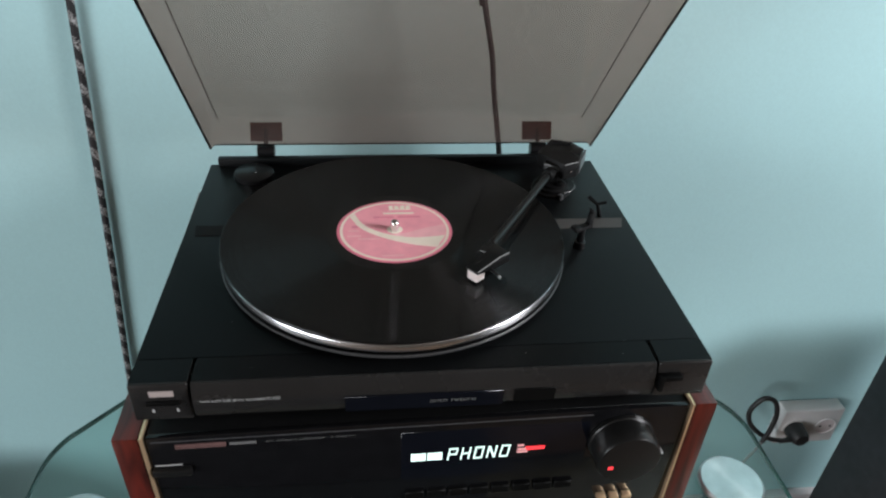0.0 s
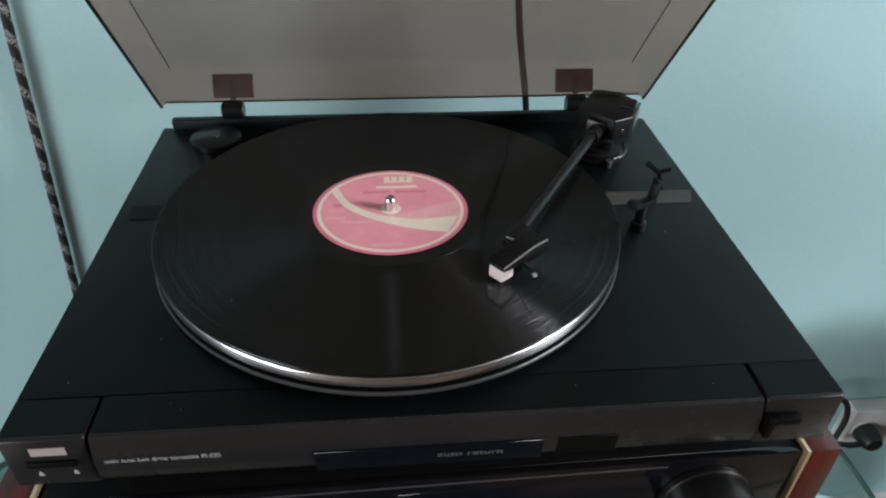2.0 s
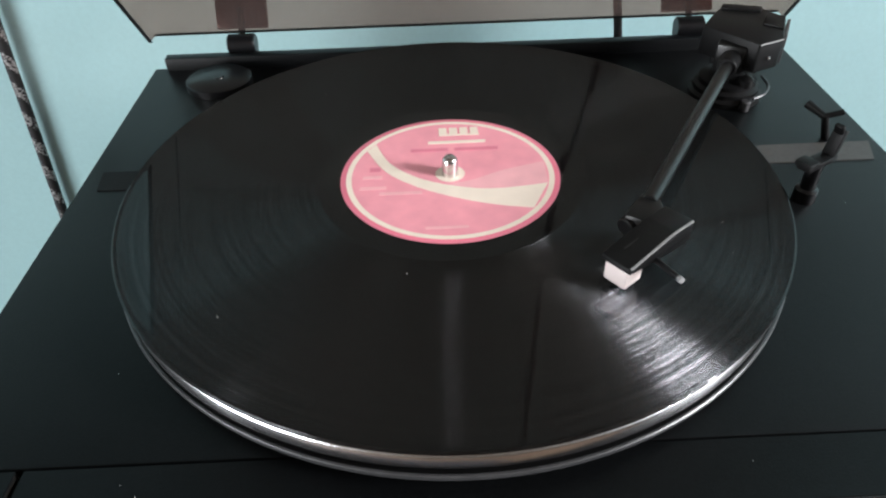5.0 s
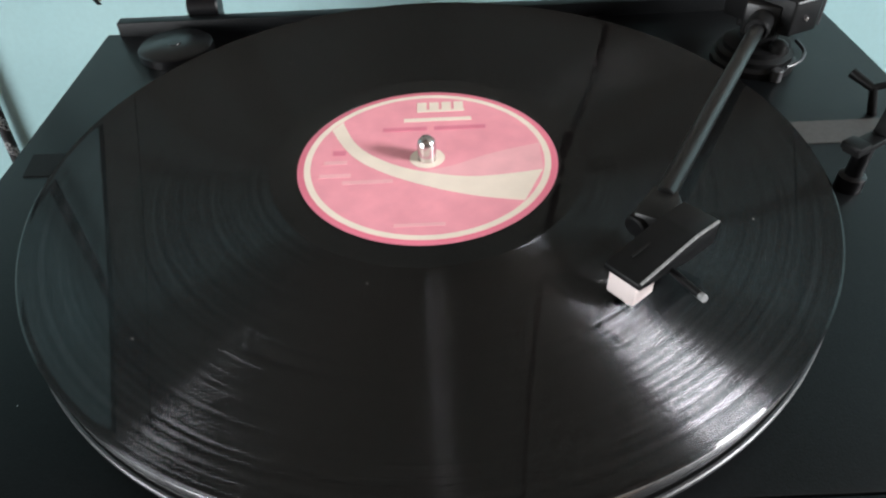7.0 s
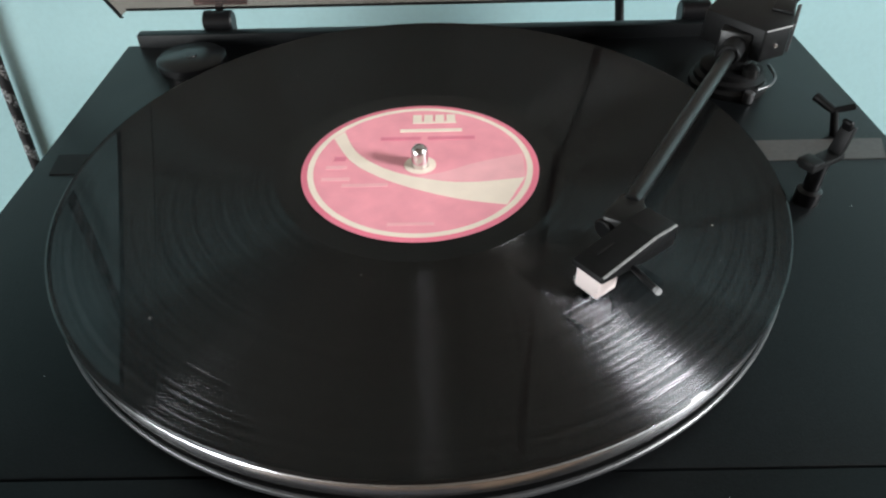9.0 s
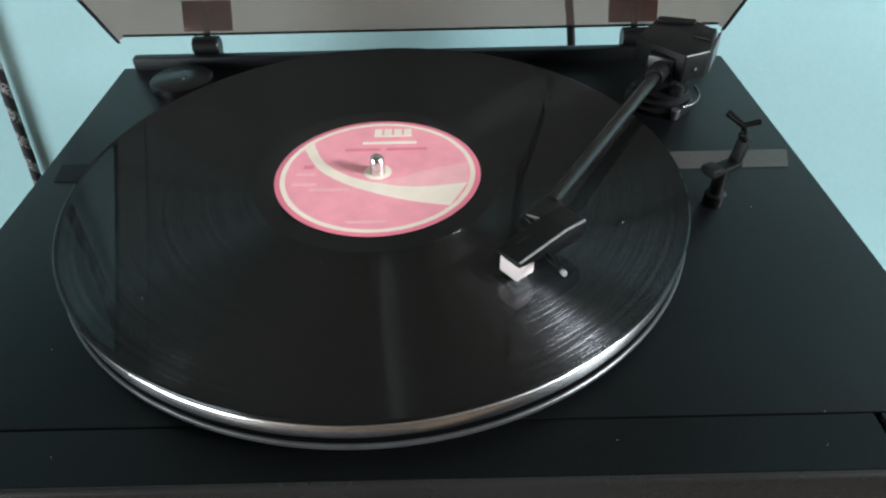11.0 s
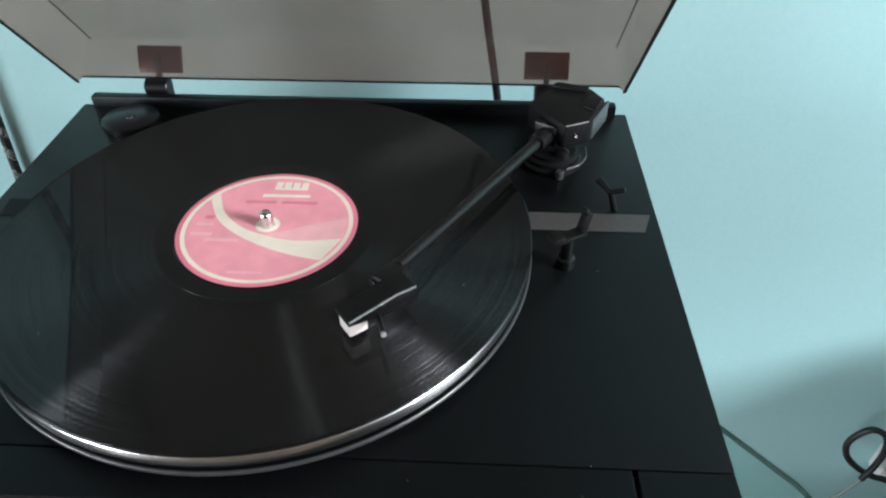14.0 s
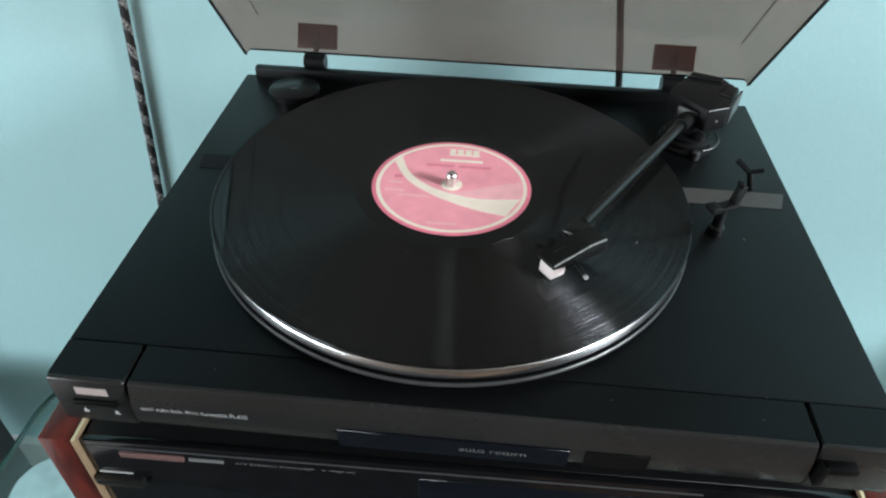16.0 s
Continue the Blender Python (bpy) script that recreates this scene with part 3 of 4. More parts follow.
def tonearm(tt):
    px, py = 0.1718, 0.0964
    bx = px - 0.003
    base = part("tonearm_base", lathe([(0, TOP), (0.0205, TOP), (0.0205, TOP + 0.003), (0.0185, TOP + 0.0045), (0.0185, TOP + 0.007), (0.0160, TOP + 0.0085), (0.0160, TOP + 0.011), (0.009, TOP + 0.0125), (0.009, TOP + 0.0175), (0, TOP + 0.0175)], 48, (bx, py, 0)), M_black, tt, "black stepped tonearm base")
    part("screw", rod((bx + 0.004, py - 0.0215, TOP), (bx + 0.004, py - 0.0215, TOP + 0.0062), 0.0028, 16, bevel=0.0006), M_lower, base, "steel adjusting screw")
    part("bearing_dome", lathe([(0, TOP + 0.0165), (0.0025, TOP + 0.016), (0.0042, TOP + 0.0145), (0.0045, TOP + 0.0105), (0, TOP + 0.0105)], 24, (bx + 0.006, py - 0.0115, 0)), M_panel, base, "small dark domed nut")
    part("anti_skate_arc", tube([(bx + 0.008, py - 0.0205, TOP + 0.0068), (bx + 0.016, py - 0.0165, TOP + 0.0075), (bx + 0.0215, py - 0.008, TOP + 0.008), (bx + 0.0225, py + 0.004, TOP + 0.008)], 0.0009, 8, 6), M_lower, base, "grey wire arc")
    u = Vector((-0.497, -0.868, 0))
    wv = Vector((0.868, -0.497, 0))
    turn = Matrix(((wv.x, u.x, 0, px - 0.0015), (wv.y, u.y, 0, py), (0, 0, 1, 0), (0, 0, 0, 1)))
    # local: x across the arm, y forward along it
    block = prism([(-0.0207, 0.001), (-0.0195, -0.014), (-0.017, -0.0335), (0.0063, -0.038), (0.0197, -0.0295), (0.0223, 0.0022), (0.012, 0.016)], TOP + 0.0218, TOP + 0.0385, 0.0011, 2)
    head = part("bearing_housing", moved(block, turn), M_black, tt, "angular black bearing housing")
    part("housing_foot", moved(prism([(-0.013, 0.0), (-0.013, -0.02), (0.013, -0.02), (0.013, 0.004)], TOP + 0.0165, TOP + 0.0216, 0.0006, 1), turn), M_black, head, "black foot of the housing")
    part("top_plate", moved(prism([(-0.0165, -0.0255), (-0.0165, -0.0325), (0.0055, -0.0368), (0.0055, -0.0300)], TOP + 0.0383, TOP + 0.0402, 0.0006, 2), turn), M_black, head)
    part("top_plate", moved(prism([(0.0095, -0.012), (0.0095, -0.0285), (0.0192, -0.0285), (0.0205, -0.010)], TOP + 0.0383, TOP + 0.0398, 0.0006, 2), turn), M_black, head)
    part("edge_line", moved(rod((0.0125, 0.0158, TOP + 0.0382), (0.0222, 0.0028, TOP + 0.0382), 0.0004, 8), turn), M_pale, head, "pale strip along the edge")
    part("side_screw", moved(rod((0.0165, 0.0093, TOP + 0.0295), (0.0180, 0.0104, TOP + 0.0295), 0.0011, 10), turn), M_chrome, head, "tiny bright screw")
    # grey plate paints the wall light mirrored in the housing's side
    part("side_plate", moved(prism([(0.0205, -0.0295), (0.0218, -0.001), (0.0236, -0.002), (0.0222, -0.0315)], TOP + 0.0225, TOP + 0.0374, 0.0005, 2), turn), M_lower, head, "grey side plate, the housing's reflection put into its colour")
    part("yoke", moved(box(-0.0095, 0.0065, 0.003, 0.0148, TOP + 0.0192, TOP + 0.0345, 0.001, 2), turn), M_panel, head, "dark arm yoke")
    a, b = Vector((0.1600, 0.0806, TOP + 0.0272)), Vector((0.0804, -0.0491, TOP + 0.0305))
    arm = part("arm_tube", rod(a, b, 0.0034, 24, bevel=0.0004), M_panel, tt, "straight dark grey arm tube")
    part("collar", rod(a + (b - a) * -0.04, a + (b - a) * 0.055, 0.0056, 24), M_black, arm, "black collar")
    # headshell, turned from the arm
    sd = Vector((-0.786, -0.618, 0))
    sw = Vector((0.618, -0.786, 0))
    hs = Matrix(((sw.x, 0.89 * sd.x, 0, 0.0869), (sw.y, 0.89 * sd.y, 0, -0.0637), (0, 0, 1, 0.0006), (0, 0, 0, 1)))
    neck = prism([(0.0868, -0.0425), (0.0862, -0.0535), (0.0775, -0.0592), (0.0694, -0.0548), (0.0722, -0.0500), (0.0798, -0.0405)], TOP + 0.0235, TOP + 0.0322, 0.0012, 2)
    part("neck", moved(neck, Matrix.Translation((-0.0014, -0.0036, 0))), M_panel, arm, "dark headshell neck")
    part("neck_mouth", rod((0.0731, -0.0561, TOP + 0.0274), (0.0686, -0.0596, TOP + 0.0266), 0.0040, 16), M_black, arm, "black open neck end")
    sh = bmesh.new()
    prof = [(-0.001, 0.0352), (0.012, 0.0357), (0.041, 0.0322), (0.041, 0.0298), (0.012, 0.0262), (-0.001, 0.0262)]
    left = [sh.verts.new((-0.0066, y, TOP + z)) for y, z in prof]
    right = [sh.verts.new((0.0066, y, TOP + z)) for y, z in prof]
    sh.faces.new(left)
    sh.faces.new(right)
    for k in range(len(prof)):
        j = (k + 1) % len(prof)
        sh.faces.new((left[k], left[j], right[j], right[k]))
    bmesh.ops.recalc_face_normals(sh, faces=sh.faces)
    bmesh.ops.bevel(sh, geom=sh.edges[:], offset=0.0006, segments=2, affect='EDGES', profile=0.5)
    shell = part("headshell", moved(sh, hs), M_black, arm, "black plastic headshell")
    part("slot", moved(box(-0.0022, -0.0016, 0.020, 0.034, TOP + 0.0335, TOP + 0.0342), hs), M_panel, shell, "fine slot line")
    # thin pale grey strip along the shell's upper edge
    part("pale_edge", moved(join(box(-0.00035, 0.00035, 0.0, 0.029, -0.0003, 0.0004), moved(box(-0.00035, 0.00035, -0.0118, 0.0, -0.0004, 0.0003), Matrix.Rotation(radians(9.1), 4, 'X'))), hs @ Matrix.Translation((0.00625, 0.0115, TOP + 0.0356)) @ Matrix.Rotation(radians(-6.9), 4, 'X')), M_pale, shell, "pale strip along the edge")
    cart = part("cartridge", moved(box(-0.0051, 0.0051, 0.0292, 0.0402, TOP + 0.0212, TOP + 0.0298, 0.001, 2), hs), M_cart, arm, "pale pink cartridge body")
    part("stylus_guard", moved(box(-0.003, 0.003, 0.029, 0.0375, TOP + 0.0189, TOP + 0.0213, 0.0005, 1), hs), M_black, cart, "black stylus holder")
    lift = part("finger_lift", moved(rod((0.004, 0.0225, TOP + 0.0278), (0.0198, 0.0295, TOP + 0.0312), 0.0012, 10), hs), M_gloss, arm, "thin black finger lift")
    part("lift_tip", moved(rod((0.0192, 0.0292, TOP + 0.0311), (0.0209, 0.03, TOP + 0.0315), 0.00125, 12), hs), M_pale, lift, "pale tip")
    # arm rest
    rx, ry = 0.1692, -0.0105
    rest = part("arm_rest_post", lathe([(0, TOP), (0.0052, TOP), (0.0052, TOP + 0.006), (0.0046, TOP + 0.0065), (0.0034, TOP + 0.007), (0.0034, TOP + 0.02), (0, TOP + 0.02)], 24, (rx, ry, 0)), M_gloss, tt, "black arm rest post")
    claw = box(-0.010, 0.010, -0.0035, 0.0035, 0.0195, 0.0225, 0.0006, 2)
    join(claw, box(-0.0115, -0.0045, -0.004, 0.004, 0.0215, 0.0245, 0.0006, 2))
    join(claw, moved(box(-0.0016, 0.0016, -0.0030, 0.0030, 0, 0.0145, 0.0006, 2), Matrix.Translation((0.0075, 0, 0.0205)) @ Matrix.Rotation(radians(14), 4, 'Y')))
    join(claw, moved(box(-0.0012, 0.0012, -0.0022, 0.0022, 0, 0.007, 0.0005, 1), Matrix.Translation((0.0108, 0, 0.031)) @ Matrix.Rotation(radians(-25), 4, 'Y')))
    part("arm_clip", moved(claw, pose(rx, ry, TOP, 0, 0, 30)), M_black, rest, "black hooked arm clip")
    # cueing lever
    lev = part("cue_lever", rod((0.2050, 0.0420, TOP - 0.002), (0.1998, 0.0420, TOP + 0.0145), 0.0022, 14, 0.0018), M_black, tt, "black cueing lever")
    fork = rod((0.2000, 0.0420, TOP + 0.0136), (0.2080, 0.0402, TOP + 0.0167), 0.0016, 12)
    join(fork, rod((0.2004, 0.0414, TOP + 0.0130), (0.1936, 0.0510, TOP + 0.0166), 0.0018, 12, 0.0024))
    part("lever_head", fork, M_black, lev, "small forked lever head")


def turntable():
    tt = thing("turntable", (MID, 0.0, AMP_TOP), "matte black turntable with raised smoked cover, standing on the amplifier", "turntable")
    # plinth with the platter's well
    part("plinth", box(X0, X1, SEAM + 0.0004, YB, AMP_TOP + 0.016, TOP, 0.0007, 2), M_plinth, tt, "matte black plinth")
    for x in (X0 + 0.045, X1 - 0.045):
        for y in (-0.11, 0.13):
            part("foot", lathe([(0, AMP_TOP + 0.0003), (0.019, AMP_TOP + 0.0003), (0.021, AMP_TOP + 0.004), (0.021, AMP_TOP + 0.0165), (0, AMP_TOP + 0.0165)], 32, (x, y, 0)), M_black, tt, "black round foot")
    part("rear_lip", box(X0 + 0.0085, X1 - 0.0085, YB - 0.0040, YB + 0.004, TOP - 0.01, TOP + 0.0082, 0.0010, 2), M_plinth, tt, "raised black rear lip")
    # front blocks and the rounded front panel between them
    for a, b in ((X0, GL - 0.0012), (GR + 0.0012, X1)):
        part("front_block", box(a, b, YF, SEAM - 0.0004, FACE, TOP, 0.0018, 3), M_front, tt, "dark satin front corner block")
    prof = [(SEAM - 0.0004, TOP - 0.0002)] + [(YF + 0.0022 + 0.0022 * math.cos(radians(a)), TOP - 0.0024 + 0.0022 * math.sin(radians(a))) for a in (90, 110, 130, 150, 170)] + \
        [(YF - 0.0012, TOP - 0.006), (YF - 0.0028, TOP - 0.012), (YF - 0.0032, TOP - 0.019), (YF - 0.0024, TOP - 0.026), (YF + 0.0002, TOP - 0.0312), (YF + 0.0066, FACE - 0.0005), (SEAM - 0.0004, FACE - 0.0005)]
    b = bmesh.new()
    rows = [[b.verts.new((x, y, z)) for y, z in prof] for x in (GL + 0.0008, GR - 0.0008)]
    for k in range(len(prof)):
        j = (k + 1) % len(prof)
        b.faces.new((rows[0][k], rows[0][j], rows[1][j], rows[1][k]))
    b.faces.new(rows[0])
    b.faces.new(rows[1])
    fp = part("front_panel", b, M_front, tt, "dark satin bowed front panel", smooth=35)
    for a, c in ((X0 + 0.0006, GL - 0.0018), (GL + 0.0012, GR - 0.0012), (GR + 0.0018, X1 - 0.0006)):
        part("top_skin", box(a, c, YF + 0.0026, SEAM - 0.0006, TOP - 0.0006, TOP + 0.0003), M_plinth, tt, "matte black top of the front")
    part("inner_frame", box(GL - 0.002, GR + 0.002, SEAM - 0.012, SEAM - 0.0006, FACE + 0.002, TOP - 0.004), M_black, tt, "black recess behind the joints")
    yw = YF - 0.0036
    # the window and the slot follow the panel's inward slope
    slope = Matrix.Translation((0, yw - 0.0006, 0.8842)) @ Matrix.Rotation(radians(6), 4, 'X') @ Matrix.Translation((0, -yw, -0.8842))
    part("tinted_window", moved(box(-0.0397, 0.0740, yw, yw + 0.002, 0.8685, 0.8842, 0.0002, 1), slope), M_window, fp, "dark blue tinted window")
    # no recess is cut: the deep black face paints the slot's shade
    part("slider_slot", moved(box(0.0815, 0.1125, yw + 0.0003, yw + 0.002, 0.8705, 0.8842, 0.0002, 1), slope), M_void, fp, "slot, its inner shade put in as deep black")
    words("auto return", 0.0058, slope @ pose(0.0205, yw - 0.0003, 0.8752, 90), M_dim, fp, "lettering", "small pale lettering", 0.033)
    words("semi auto belt drive turntable PL420", 0.0042, pose(-0.1378, yw + 0.0001, 0.8850, 90), M_print, fp, "lettering", "fine pale lettering", 0.054)
    yb = YF - 0.0004
    part("logo_bar", box(-0.1712, -0.1550, yb, YF + 0.001, 0.8890, 0.8942), M_logo, tt, "small silver name bar")
    pb = part("power_button", box(-0.1745, -0.1520, YF - 0.0016, YF + 0.001, 0.8812, 0.8852, 0.0006, 2), M_void, tt, "black rocker button")
    for x in (-0.1705, -0.1542):
        tri = bmesh.new()
        tri.faces.new([tri.verts.new(p) for p in ((x - 0.0012, yb, 0.8756), (x + 0.0012, yb, 0.8756), (x, yb, 0.8782))])
        part("arrow_mark", tri, M_print, tt, "tiny pale arrow", smooth=0)
        part("arrow_line", box(x - 0.0012, x + 0.0012, yb, YF + 0.001, 0.8745, 0.8750), M_print, tt)
    part("slide_lever", join(box(0.1905, 0.2065, YF - 0.0055, YF + 0.001, 0.8860, 0.8905, 0.0008, 2), box(0.1890, 0.1930, YF - 0.0058, YF + 0.001, 0.8765, 0.8905, 0.0008, 2)), M_void, tt, "black sliding lever")
    # grey brown strips beside the platter
    part("side_strip", prism([(0.1505, 0.0207), (0.2195, 0.0207), (0.2253, 0.0376), (0.1505, 0.0376)], TOP - 0.001, TOP + 0.0004), M_strip, tt, "thin grey brown strip")
    part("side_strip", prism([(-0.1745, 0.0207), (-0.1490, 0.0207), (-0.1490, 0.0376), (-0.1768, 0.0376)], TOP - 0.001, TOP + 0.0004), M_strip_dark, tt, "dark reddish strip")
    part("adapter_disc", lathe([(0, TOP + 0.0062), (0.003, TOP + 0.0062), (0.0033, TOP + 0.0056), (0.0188, TOP + 0.0056), (0.0200, TOP + 0.0046), (0.0200, TOP + 0.0001), (0, TOP + 0.0001)], 48, (-0.1362, 0.1335, 0)), M_gloss, tt, "black single adapter disc")
    # platter
    part("platter", lathe([(0, TOP + 0.0094), (0.1458, TOP + 0.0094), (0.1466, TOP + 0.0101), (0.1466, TOP + 0.0154), (0.1460, TOP + 0.0162), (0.1452, TOP + 0.0164), (0, TOP + 0.0164)], 192, HUB), M_silver, tt, "turned aluminium platter")
    # solid near-black filler paints in the shade between platter and plinth
    part("gap_filler", lathe([(0, TOP + 0.0001), (0.1430, TOP + 0.0001), (0.1430, TOP + 0.0044), (0.1467, TOP + 0.0048), (0.1467, TOP + 0.0073), (0.1430, TOP + 0.0077), (0.1430, TOP + 0.0093), (0, TOP + 0.0093)], 160, HUB), M_void, tt, "black filler, the shade of the gap under the platter")
    # ring toned much darker than the platter's aluminium above it
    part("lower_ring", lathe([(0.1468, TOP + 0.0050), (0.1475, TOP + 0.0050), (0.1479, TOP + 0.0054), (0.1479, TOP + 0.0069), (0.1475, TOP + 0.0073), (0.1468, TOP + 0.0073)], 192, HUB, True), M_lower, tt, "lower rim ring, toned darker than the platter")
    part("mat", lathe([(0.004, TOP + 0.0164), (0.1446, TOP + 0.0164), (0.1446, TOP + 0.0172), (0.004, TOP + 0.0172)], 96, HUB), M_black, tt, "black rubber mat")
    part("spindle", lathe([(0.0036, TOP + 0.0164), (0.0036, TOP + 0.0255), (0.0033, TOP + 0.0272), (0.0022, TOP + 0.0284), (0, TOP + 0.0288)], 32, HUB), M_chrome, tt, "chrome spindle")
    tonearm(tt)
    dust_cover(tt)
    return tt


turntable()


# ---- record ----
def record():
    z = TOP + 0.0173
    rec = thing("vinyl_record", (0, 0, z), "black vinyl record with a pink paper label, lying on the platter", "record")
    h = 0.0016
    part("disc", lathe([(0.0037, z), (0.1458, z), (0.1471, z + 0.0004), (0.1473, z + 0.001), (0.1465, z + h), (0.1451, z + h - 0.0003), (0.1438, z + h - 0.0004),
                        (0.0615, z + h - 0.0004), (0.0605, z + h - 0.0002)], 256), M_vinyl, rec, "grooved black vinyl", smooth=6)
    part("run_out", lathe([(0.0605, z + h - 0.0002), (0.0598, z + h - 0.0003), (0.0515, z + h - 0.0003), (0.0505, z + h), (0.0037, z + h)], 128), M_dead, rec, "smooth run-out band", smooth=6)
    zl = z + h + 0.0001
    lab = part("label", lathe([(0.0037, zl), (0.0498, zl), (0.0502, zl - 0.0001)], 128), M_red, rec, "pink paper label with a cream ring and sweep")
    def ringed(r0, r1, dz, mat, name):
        return part(name, lathe([(r0, zl + dz), (r1, zl + dz)], 128), mat, lab)
    ringed(0.0451, 0.0476, 0.00005, M_cream, "printed_ring")
    ringed(0.0037, 0.0451, 0.00005, M_pink, "printed_field")
    ringed(0.0037, 0.0068, 0.0002, M_cream, "printed_ring")

    def sweep(upper, lower, dz, mat):
        """A printed band between two smooth lines, kept inside the label's ring."""
        b = bmesh.new()
        n = 36
        def at(line, t):
            k = min(int(t * (len(line) - 1)), len(line) - 2)
            f = t * (len(line) - 1) - k
            pts = [Vector(line[max(0, min(len(line) - 1, k + d))]) for d in (-1, 0, 1, 2)]
            p = 0.5 * (2 * pts[1] + (pts[2] - pts[0]) * f + (2 * pts[0] - 5 * pts[1] + 4 * pts[2] - pts[3]) * f * f + (3 * pts[1] - pts[0] - 3 * pts[2] + pts[3]) * f ** 3)
            p = p * 0.0497
            if p.length > 0.0449:
                p *= 0.0449 / p.length
            return b.verts.new((p.x, p.y, zl + dz))
        rows = [(at(upper, k / n), at(lower, k / n)) for k in range(n + 1)]
        for (p, q), (r, t) in zip(rows, rows[1:]):
            b.faces.new((p, q, t, r))
        return part("printed_sweep", b, mat, lab)
    sweep([(-0.72, 0.62), (-0.56, 0.22), (-0.30, -0.04), (0.02, -0.19), (0.40, -0.26), (0.92, -0.20)],
          [(-0.80, 0.48), (-0.60, 0.08), (-0.32, -0.18), (0.02, -0.37), (0.36, -0.50), (0.72, -0.58)], 0.0001, M_cream)
    sweep([(-0.02, -0.17), (0.22, -0.10), (0.50, 0.03), (0.92, 0.16)],
          [(-0.02, -0.20), (0.22, -0.235), (0.50, -0.26), (0.92, -0.21)], 0.00008, M_rose)
    # the label's print: a plain mark, and bars for its small lines
    mark = box(-0.004, 0.016, 0.0335, 0.0352, zl + 0.0001, zl + 0.00022)
    for x in (-0.004, 0.0012, 0.0064, 0.0116):
        box(x, x + 0.0040, 0.0352, 0.0412, zl + 0.0001, zl + 0.00022, bm=mark)
    part("printed_mark", mark, M_cream, lab, smooth=0)
    part("printed_bar", box(-0.0095, 0.0185, 0.0262, 0.0288, zl + 0.0001, zl + 0.00022), M_cream, lab, smooth=0)
    for x0, x1, y0, y1, mat in ((-0.018, 0.000, 0.0195, 0.0222, M_darkrose), (0.003, 0.024, 0.0195, 0.0222, M_darkrose), (-0.040, -0.031, -0.002, 0.0004, M_rose), (-0.041, -0.029, -0.0105, -0.0082, M_rose),
                           (-0.032, -0.013, -0.0150, -0.0128, M_rose), (-0.012, 0.006, -0.0405, -0.0388, M_rose), (-0.037, -0.032, 0.0040, 0.0072, M_darkrose)):
        part("printed_bar", box(x0, x1, y0, y1, zl + 0.0001, zl + 0.00022), mat, lab, smooth=0)
    rec.location = (HUB[0], HUB[1], z)
    return rec


record()


# ---- cords and things on and by the wall ----
single("braided_cable", tube([(-0.302, 0.264, 2.3), (-0.302, 0.264, 1.6), (-0.318, 0.264, 1.12), (-0.3245, 0.264, 1.05), (-0.3365, 0.264, 0.918), (-0.354, 0.264, 0.73), (-0.3735, 0.264, 0.535), (-0.389, 0.264, 0.34), (-0.404, 0.264, 0.008)], 0.0043, 12, 14), M_braid, "black braided cable with white flecks hanging before the wall", "cable")
single("hanging_cord", tube([(0.087, 0.25, 2.3), (0.083, 0.24, 1.5), (0.1000, 0.215, 1.095), (0.1045, 0.211, 1.060), (0.1165, 0.21, 1.005), (0.1225, 0.21, 0.960), (0.1345, 0.21, 0.887), (0.142, 0.222, 0.82), (0.146, 0.235, 0.72), (0.15, 0.25, 0.4), (0.16, 0.255, 0.006)], 0.0032, 10, 12), M_cord, "thin black cord hanging behind the turntable", "cord")


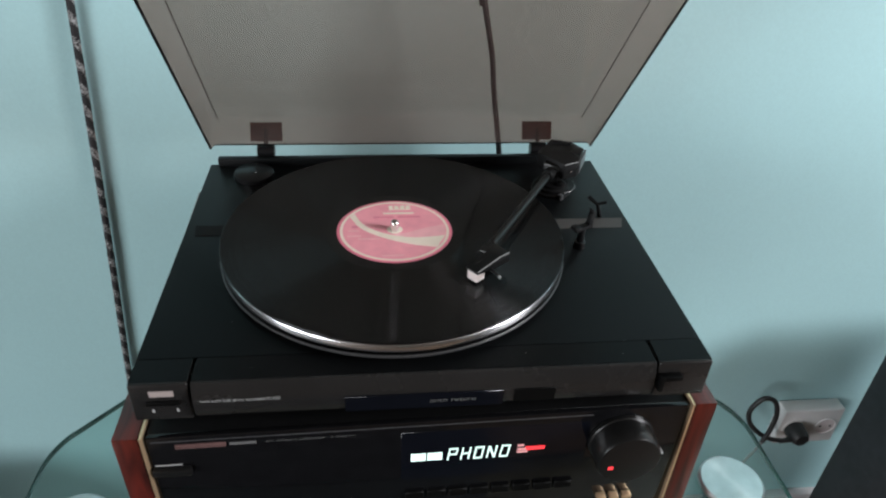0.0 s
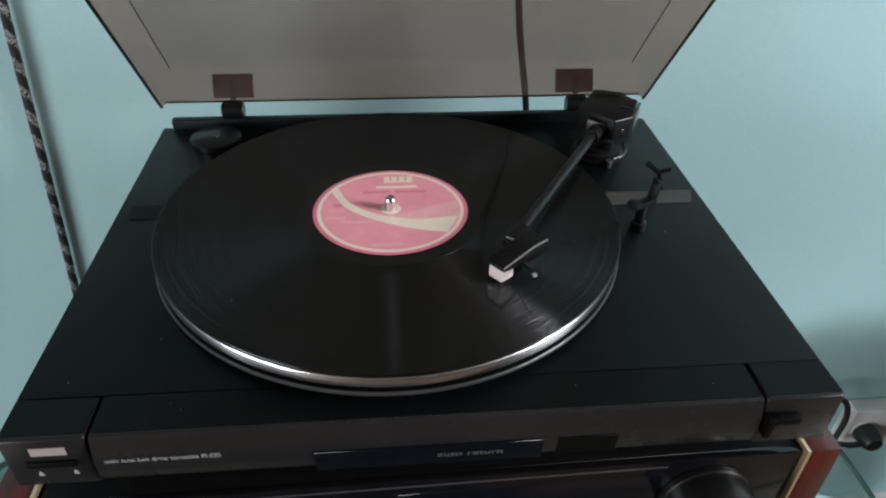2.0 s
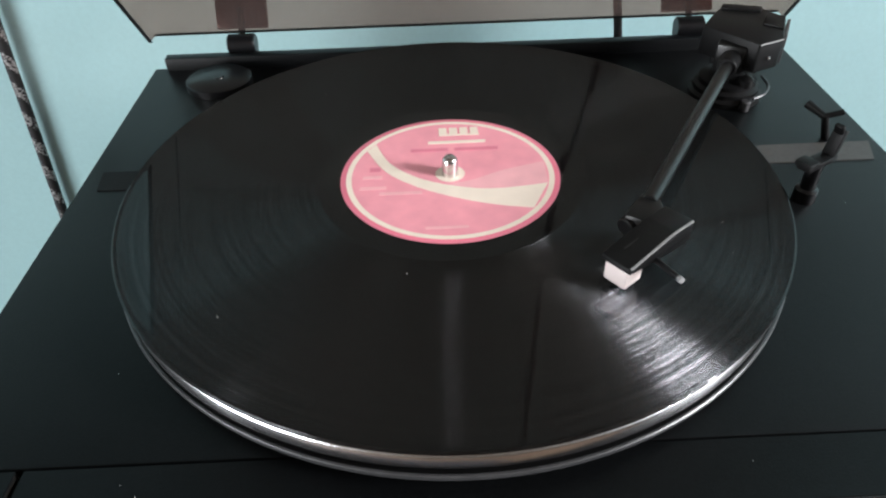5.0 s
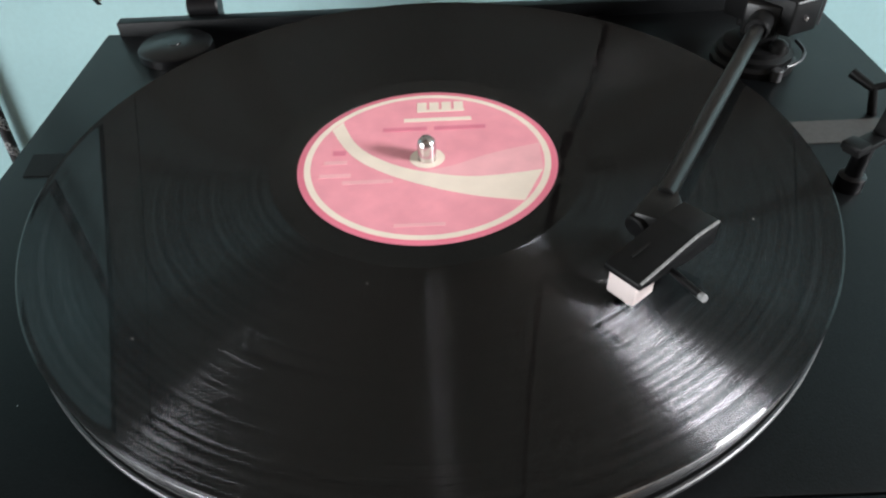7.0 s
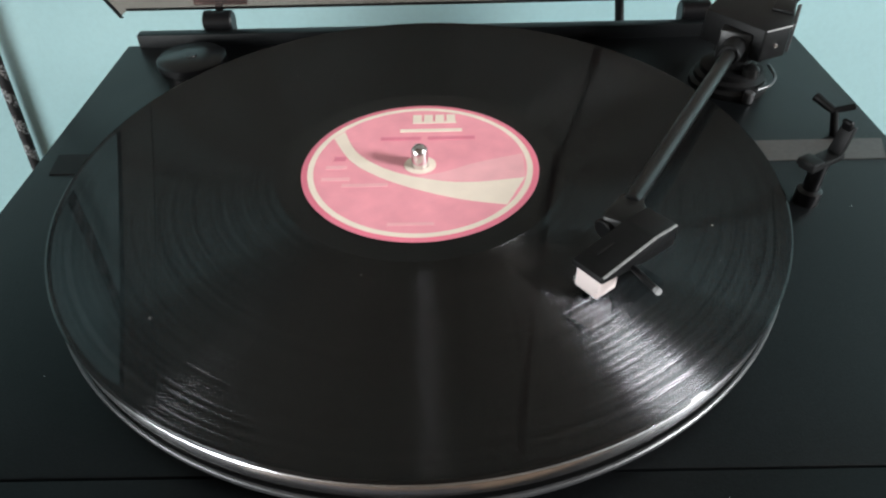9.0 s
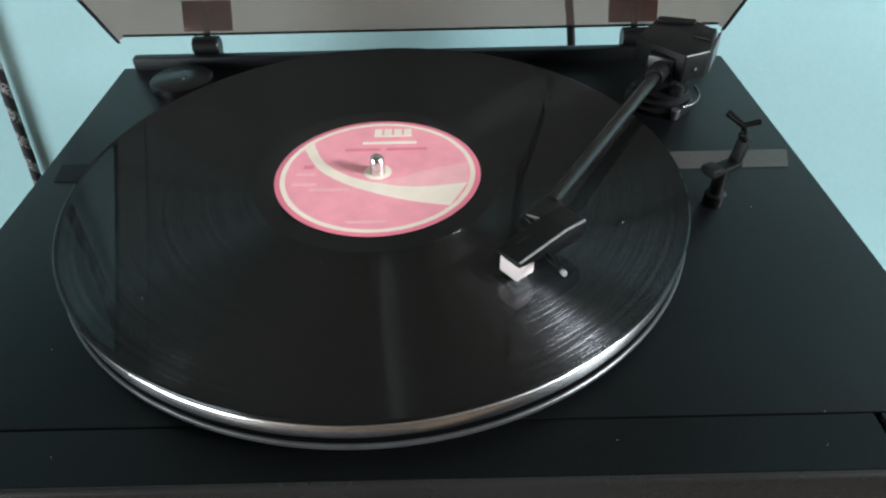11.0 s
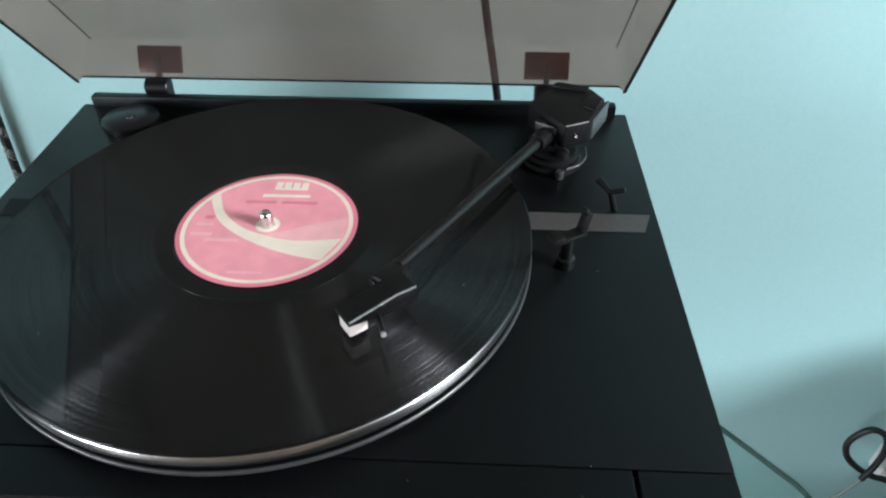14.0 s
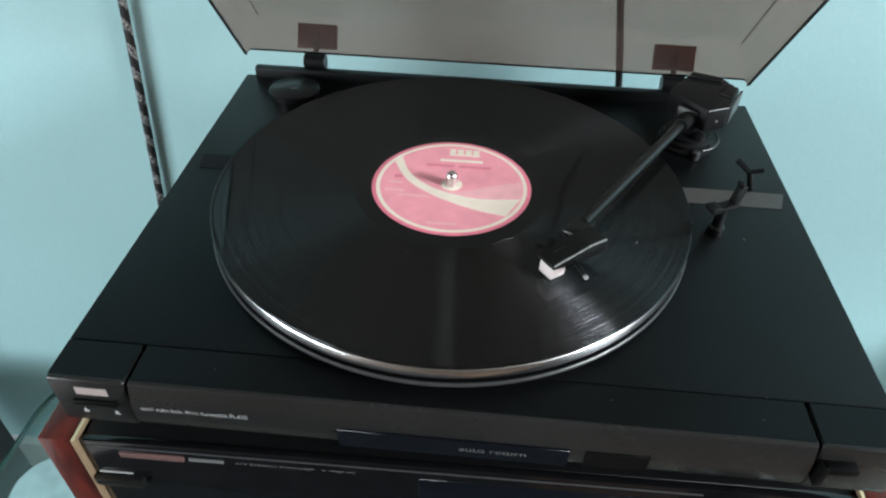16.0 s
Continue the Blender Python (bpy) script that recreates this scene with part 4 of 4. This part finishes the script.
def wall_socket():
    cx, cz = 0.7445, 0.331
    so = thing("wall_socket", (cx, WALL_Y, cz), "white double wall socket plate with two round wells", "socket")
    part("plate", box(cx - 0.0555, cx + 0.0555, WALL_Y - 0.028, WALL_Y - 0.0004, cz - 0.041, cz + 0.041, 0.003, 3), M_white, so, "white plastic plate")
    for dx in (-0.030, 0.030):
        ring = moved(lathe([(0.0175, 0.0), (0.0192, 0.0), (0.0192, 0.0022), (0.0175, 0.0022)], 40, closed=True), pose(cx + dx, WALL_Y - 0.0278, cz, 90))
        well = part("well_ring", ring, M_white, so)
        # flat disc a little darker than the plate paints the well's shade
        part("well", moved(lathe([(0, 0.0005), (0.0174, 0.0005)], 40), pose(cx + dx, WALL_Y - 0.0278, cz, 90)), M_skirt, well, "round well, its shade put into a flat toned disc")
        for dz in (-0.0095, 0.0095):
            part("pin_hole", moved(lathe([(0, 0.0008), (0.0024, 0.0008)], 14), pose(cx + dx + dz, WALL_Y - 0.0278, cz, 90)), M_black, well)
    plug = thing("plug", (cx - 0.030, WALL_Y - 0.029, cz), "black round mains plug in the socket", "plug")
    part("plug_body", moved(lathe([(0, 0), (0.0175, 0), (0.0175, 0.006), (0.0155, 0.022), (0.012, 0.028), (0, 0.03)], 32), pose(cx - 0.030, WALL_Y - 0.0305, cz, 90)), M_cord, plug)
    y = WALL_Y - 0.05
    part("cord_sleeve", rod((cx - 0.028, y, cz - 0.002), (cx - 0.066, y, cz - 0.007), 0.0055, 14, 0.004), M_cord, plug)
    pts = [(cx - 0.060, y, cz - 0.006), (cx - 0.082, y + 0.004, cz - 0.004), (cx - 0.106, y + 0.008, cz + 0.010), (cx - 0.127, y + 0.01, cz + 0.034), (cx - 0.133, y + 0.012, cz + 0.062), (cx - 0.119, y + 0.01, cz + 0.090),
           (cx - 0.100, y + 0.006, cz + 0.086), (cx - 0.089, y + 0.004, cz + 0.058), (cx - 0.090, y + 0.002, cz + 0.022), (cx - 0.097, y, cz - 0.006)]
    part("mains_cord", tube(pts, 0.0042, 10, 10), M_cord, plug, "black looped mains cord")
    single("grey_lead", tube([(cx - 0.096, y, cz - 0.006), (cx - 0.108, y, cz - 0.038), (cx - 0.120, y, cz - 0.074), (cx - 0.124, y, cz - 0.14), (cx - 0.13, y, 0.004)], 0.0026, 8, 8), M_greycord, "thin grey lead running down to the floor", "lead")


wall_socket()


def loudspeaker(x0, x1, high, label):
    """A black floor-standing loudspeaker."""
    ls = thing("loudspeaker", ((x0 + x1) / 2, 0.06, 0), label, "loudspeaker", "loudspeakers beside the stand")
    part("cabinet", box(x0, x1, -0.045, 0.17, 0.02, high, 0.004, 2), M_speaker, ls, "black veneered cabinet")
    part("grille", box(x0 + 0.012, x1 - 0.012, -0.059, -0.0455, 0.5 * high, high - 0.02, 0.004, 2), M_darkcloth, ls, "black cloth grille")
    part("plinth", box(x0 - 0.004, x1 + 0.004, -0.052, 0.172, 0, 0.0198, 0.002, 1), M_black, ls)
    return ls


loudspeaker(0.735, 0.976, 0.63, "tall black veneered loudspeaker on the floor near the wall socket")
loudspeaker(-0.886, -0.645, 0.37, "low black veneered loudspeaker on the floor near the wall")
# unseen; added only to darken what the amplifier's glossy front mirrors
single("rug", box(-1.0, 0.26, -1.7, -0.42, 0.0003, 0.012, 0.003, 2), M_darkcloth, "unseen dark sheet on the floor, added to darken reflections", "rug")


def dust_flecks():
    """A few pale specks on the plinth's top and on the record."""
    rnd = random.Random(5)
    b = bmesh.new()
    for k in range(16):
        on_disc = k % 3 == 0
        if on_disc:
            a, r = rnd.uniform(0, 6.28), rnd.uniform(0.065, 0.143)
            x, y, z = HUB[0] + r * math.cos(a), HUB[1] + r * math.sin(a), TOP + 0.0187
        else:
            x, y, z = rnd.uniform(X0 + 0.01, X1 - 0.01), rnd.uniform(SEAM - 0.015, -0.10) if k % 2 else rnd.uniform(-0.1, 0.15), TOP + 0.0003
            if Vector((x - HUB[0], y - HUB[1])).length < 0.156:
                y = SEAM + rnd.uniform(-0.016, 0.006)
        s0 = rnd.uniform(0.00014, 0.00032)
        c = Vector((x, y, z))
        t = [b.verts.new(c + Vector((s0 * math.cos(q), s0 * math.sin(q) * rnd.uniform(0.5, 1), 0))) for q in (0, 2.1, 4.2)]
        p = b.verts.new(c + Vector((0, 0, s0 * 0.6)))
        for u in range(3):
            b.faces.new((t[u], t[(u + 1) % 3], p))
    single("dust", b, M_white, "pale dust specks on the black plinth and record", "dust", "stuff")


dust_flecks()
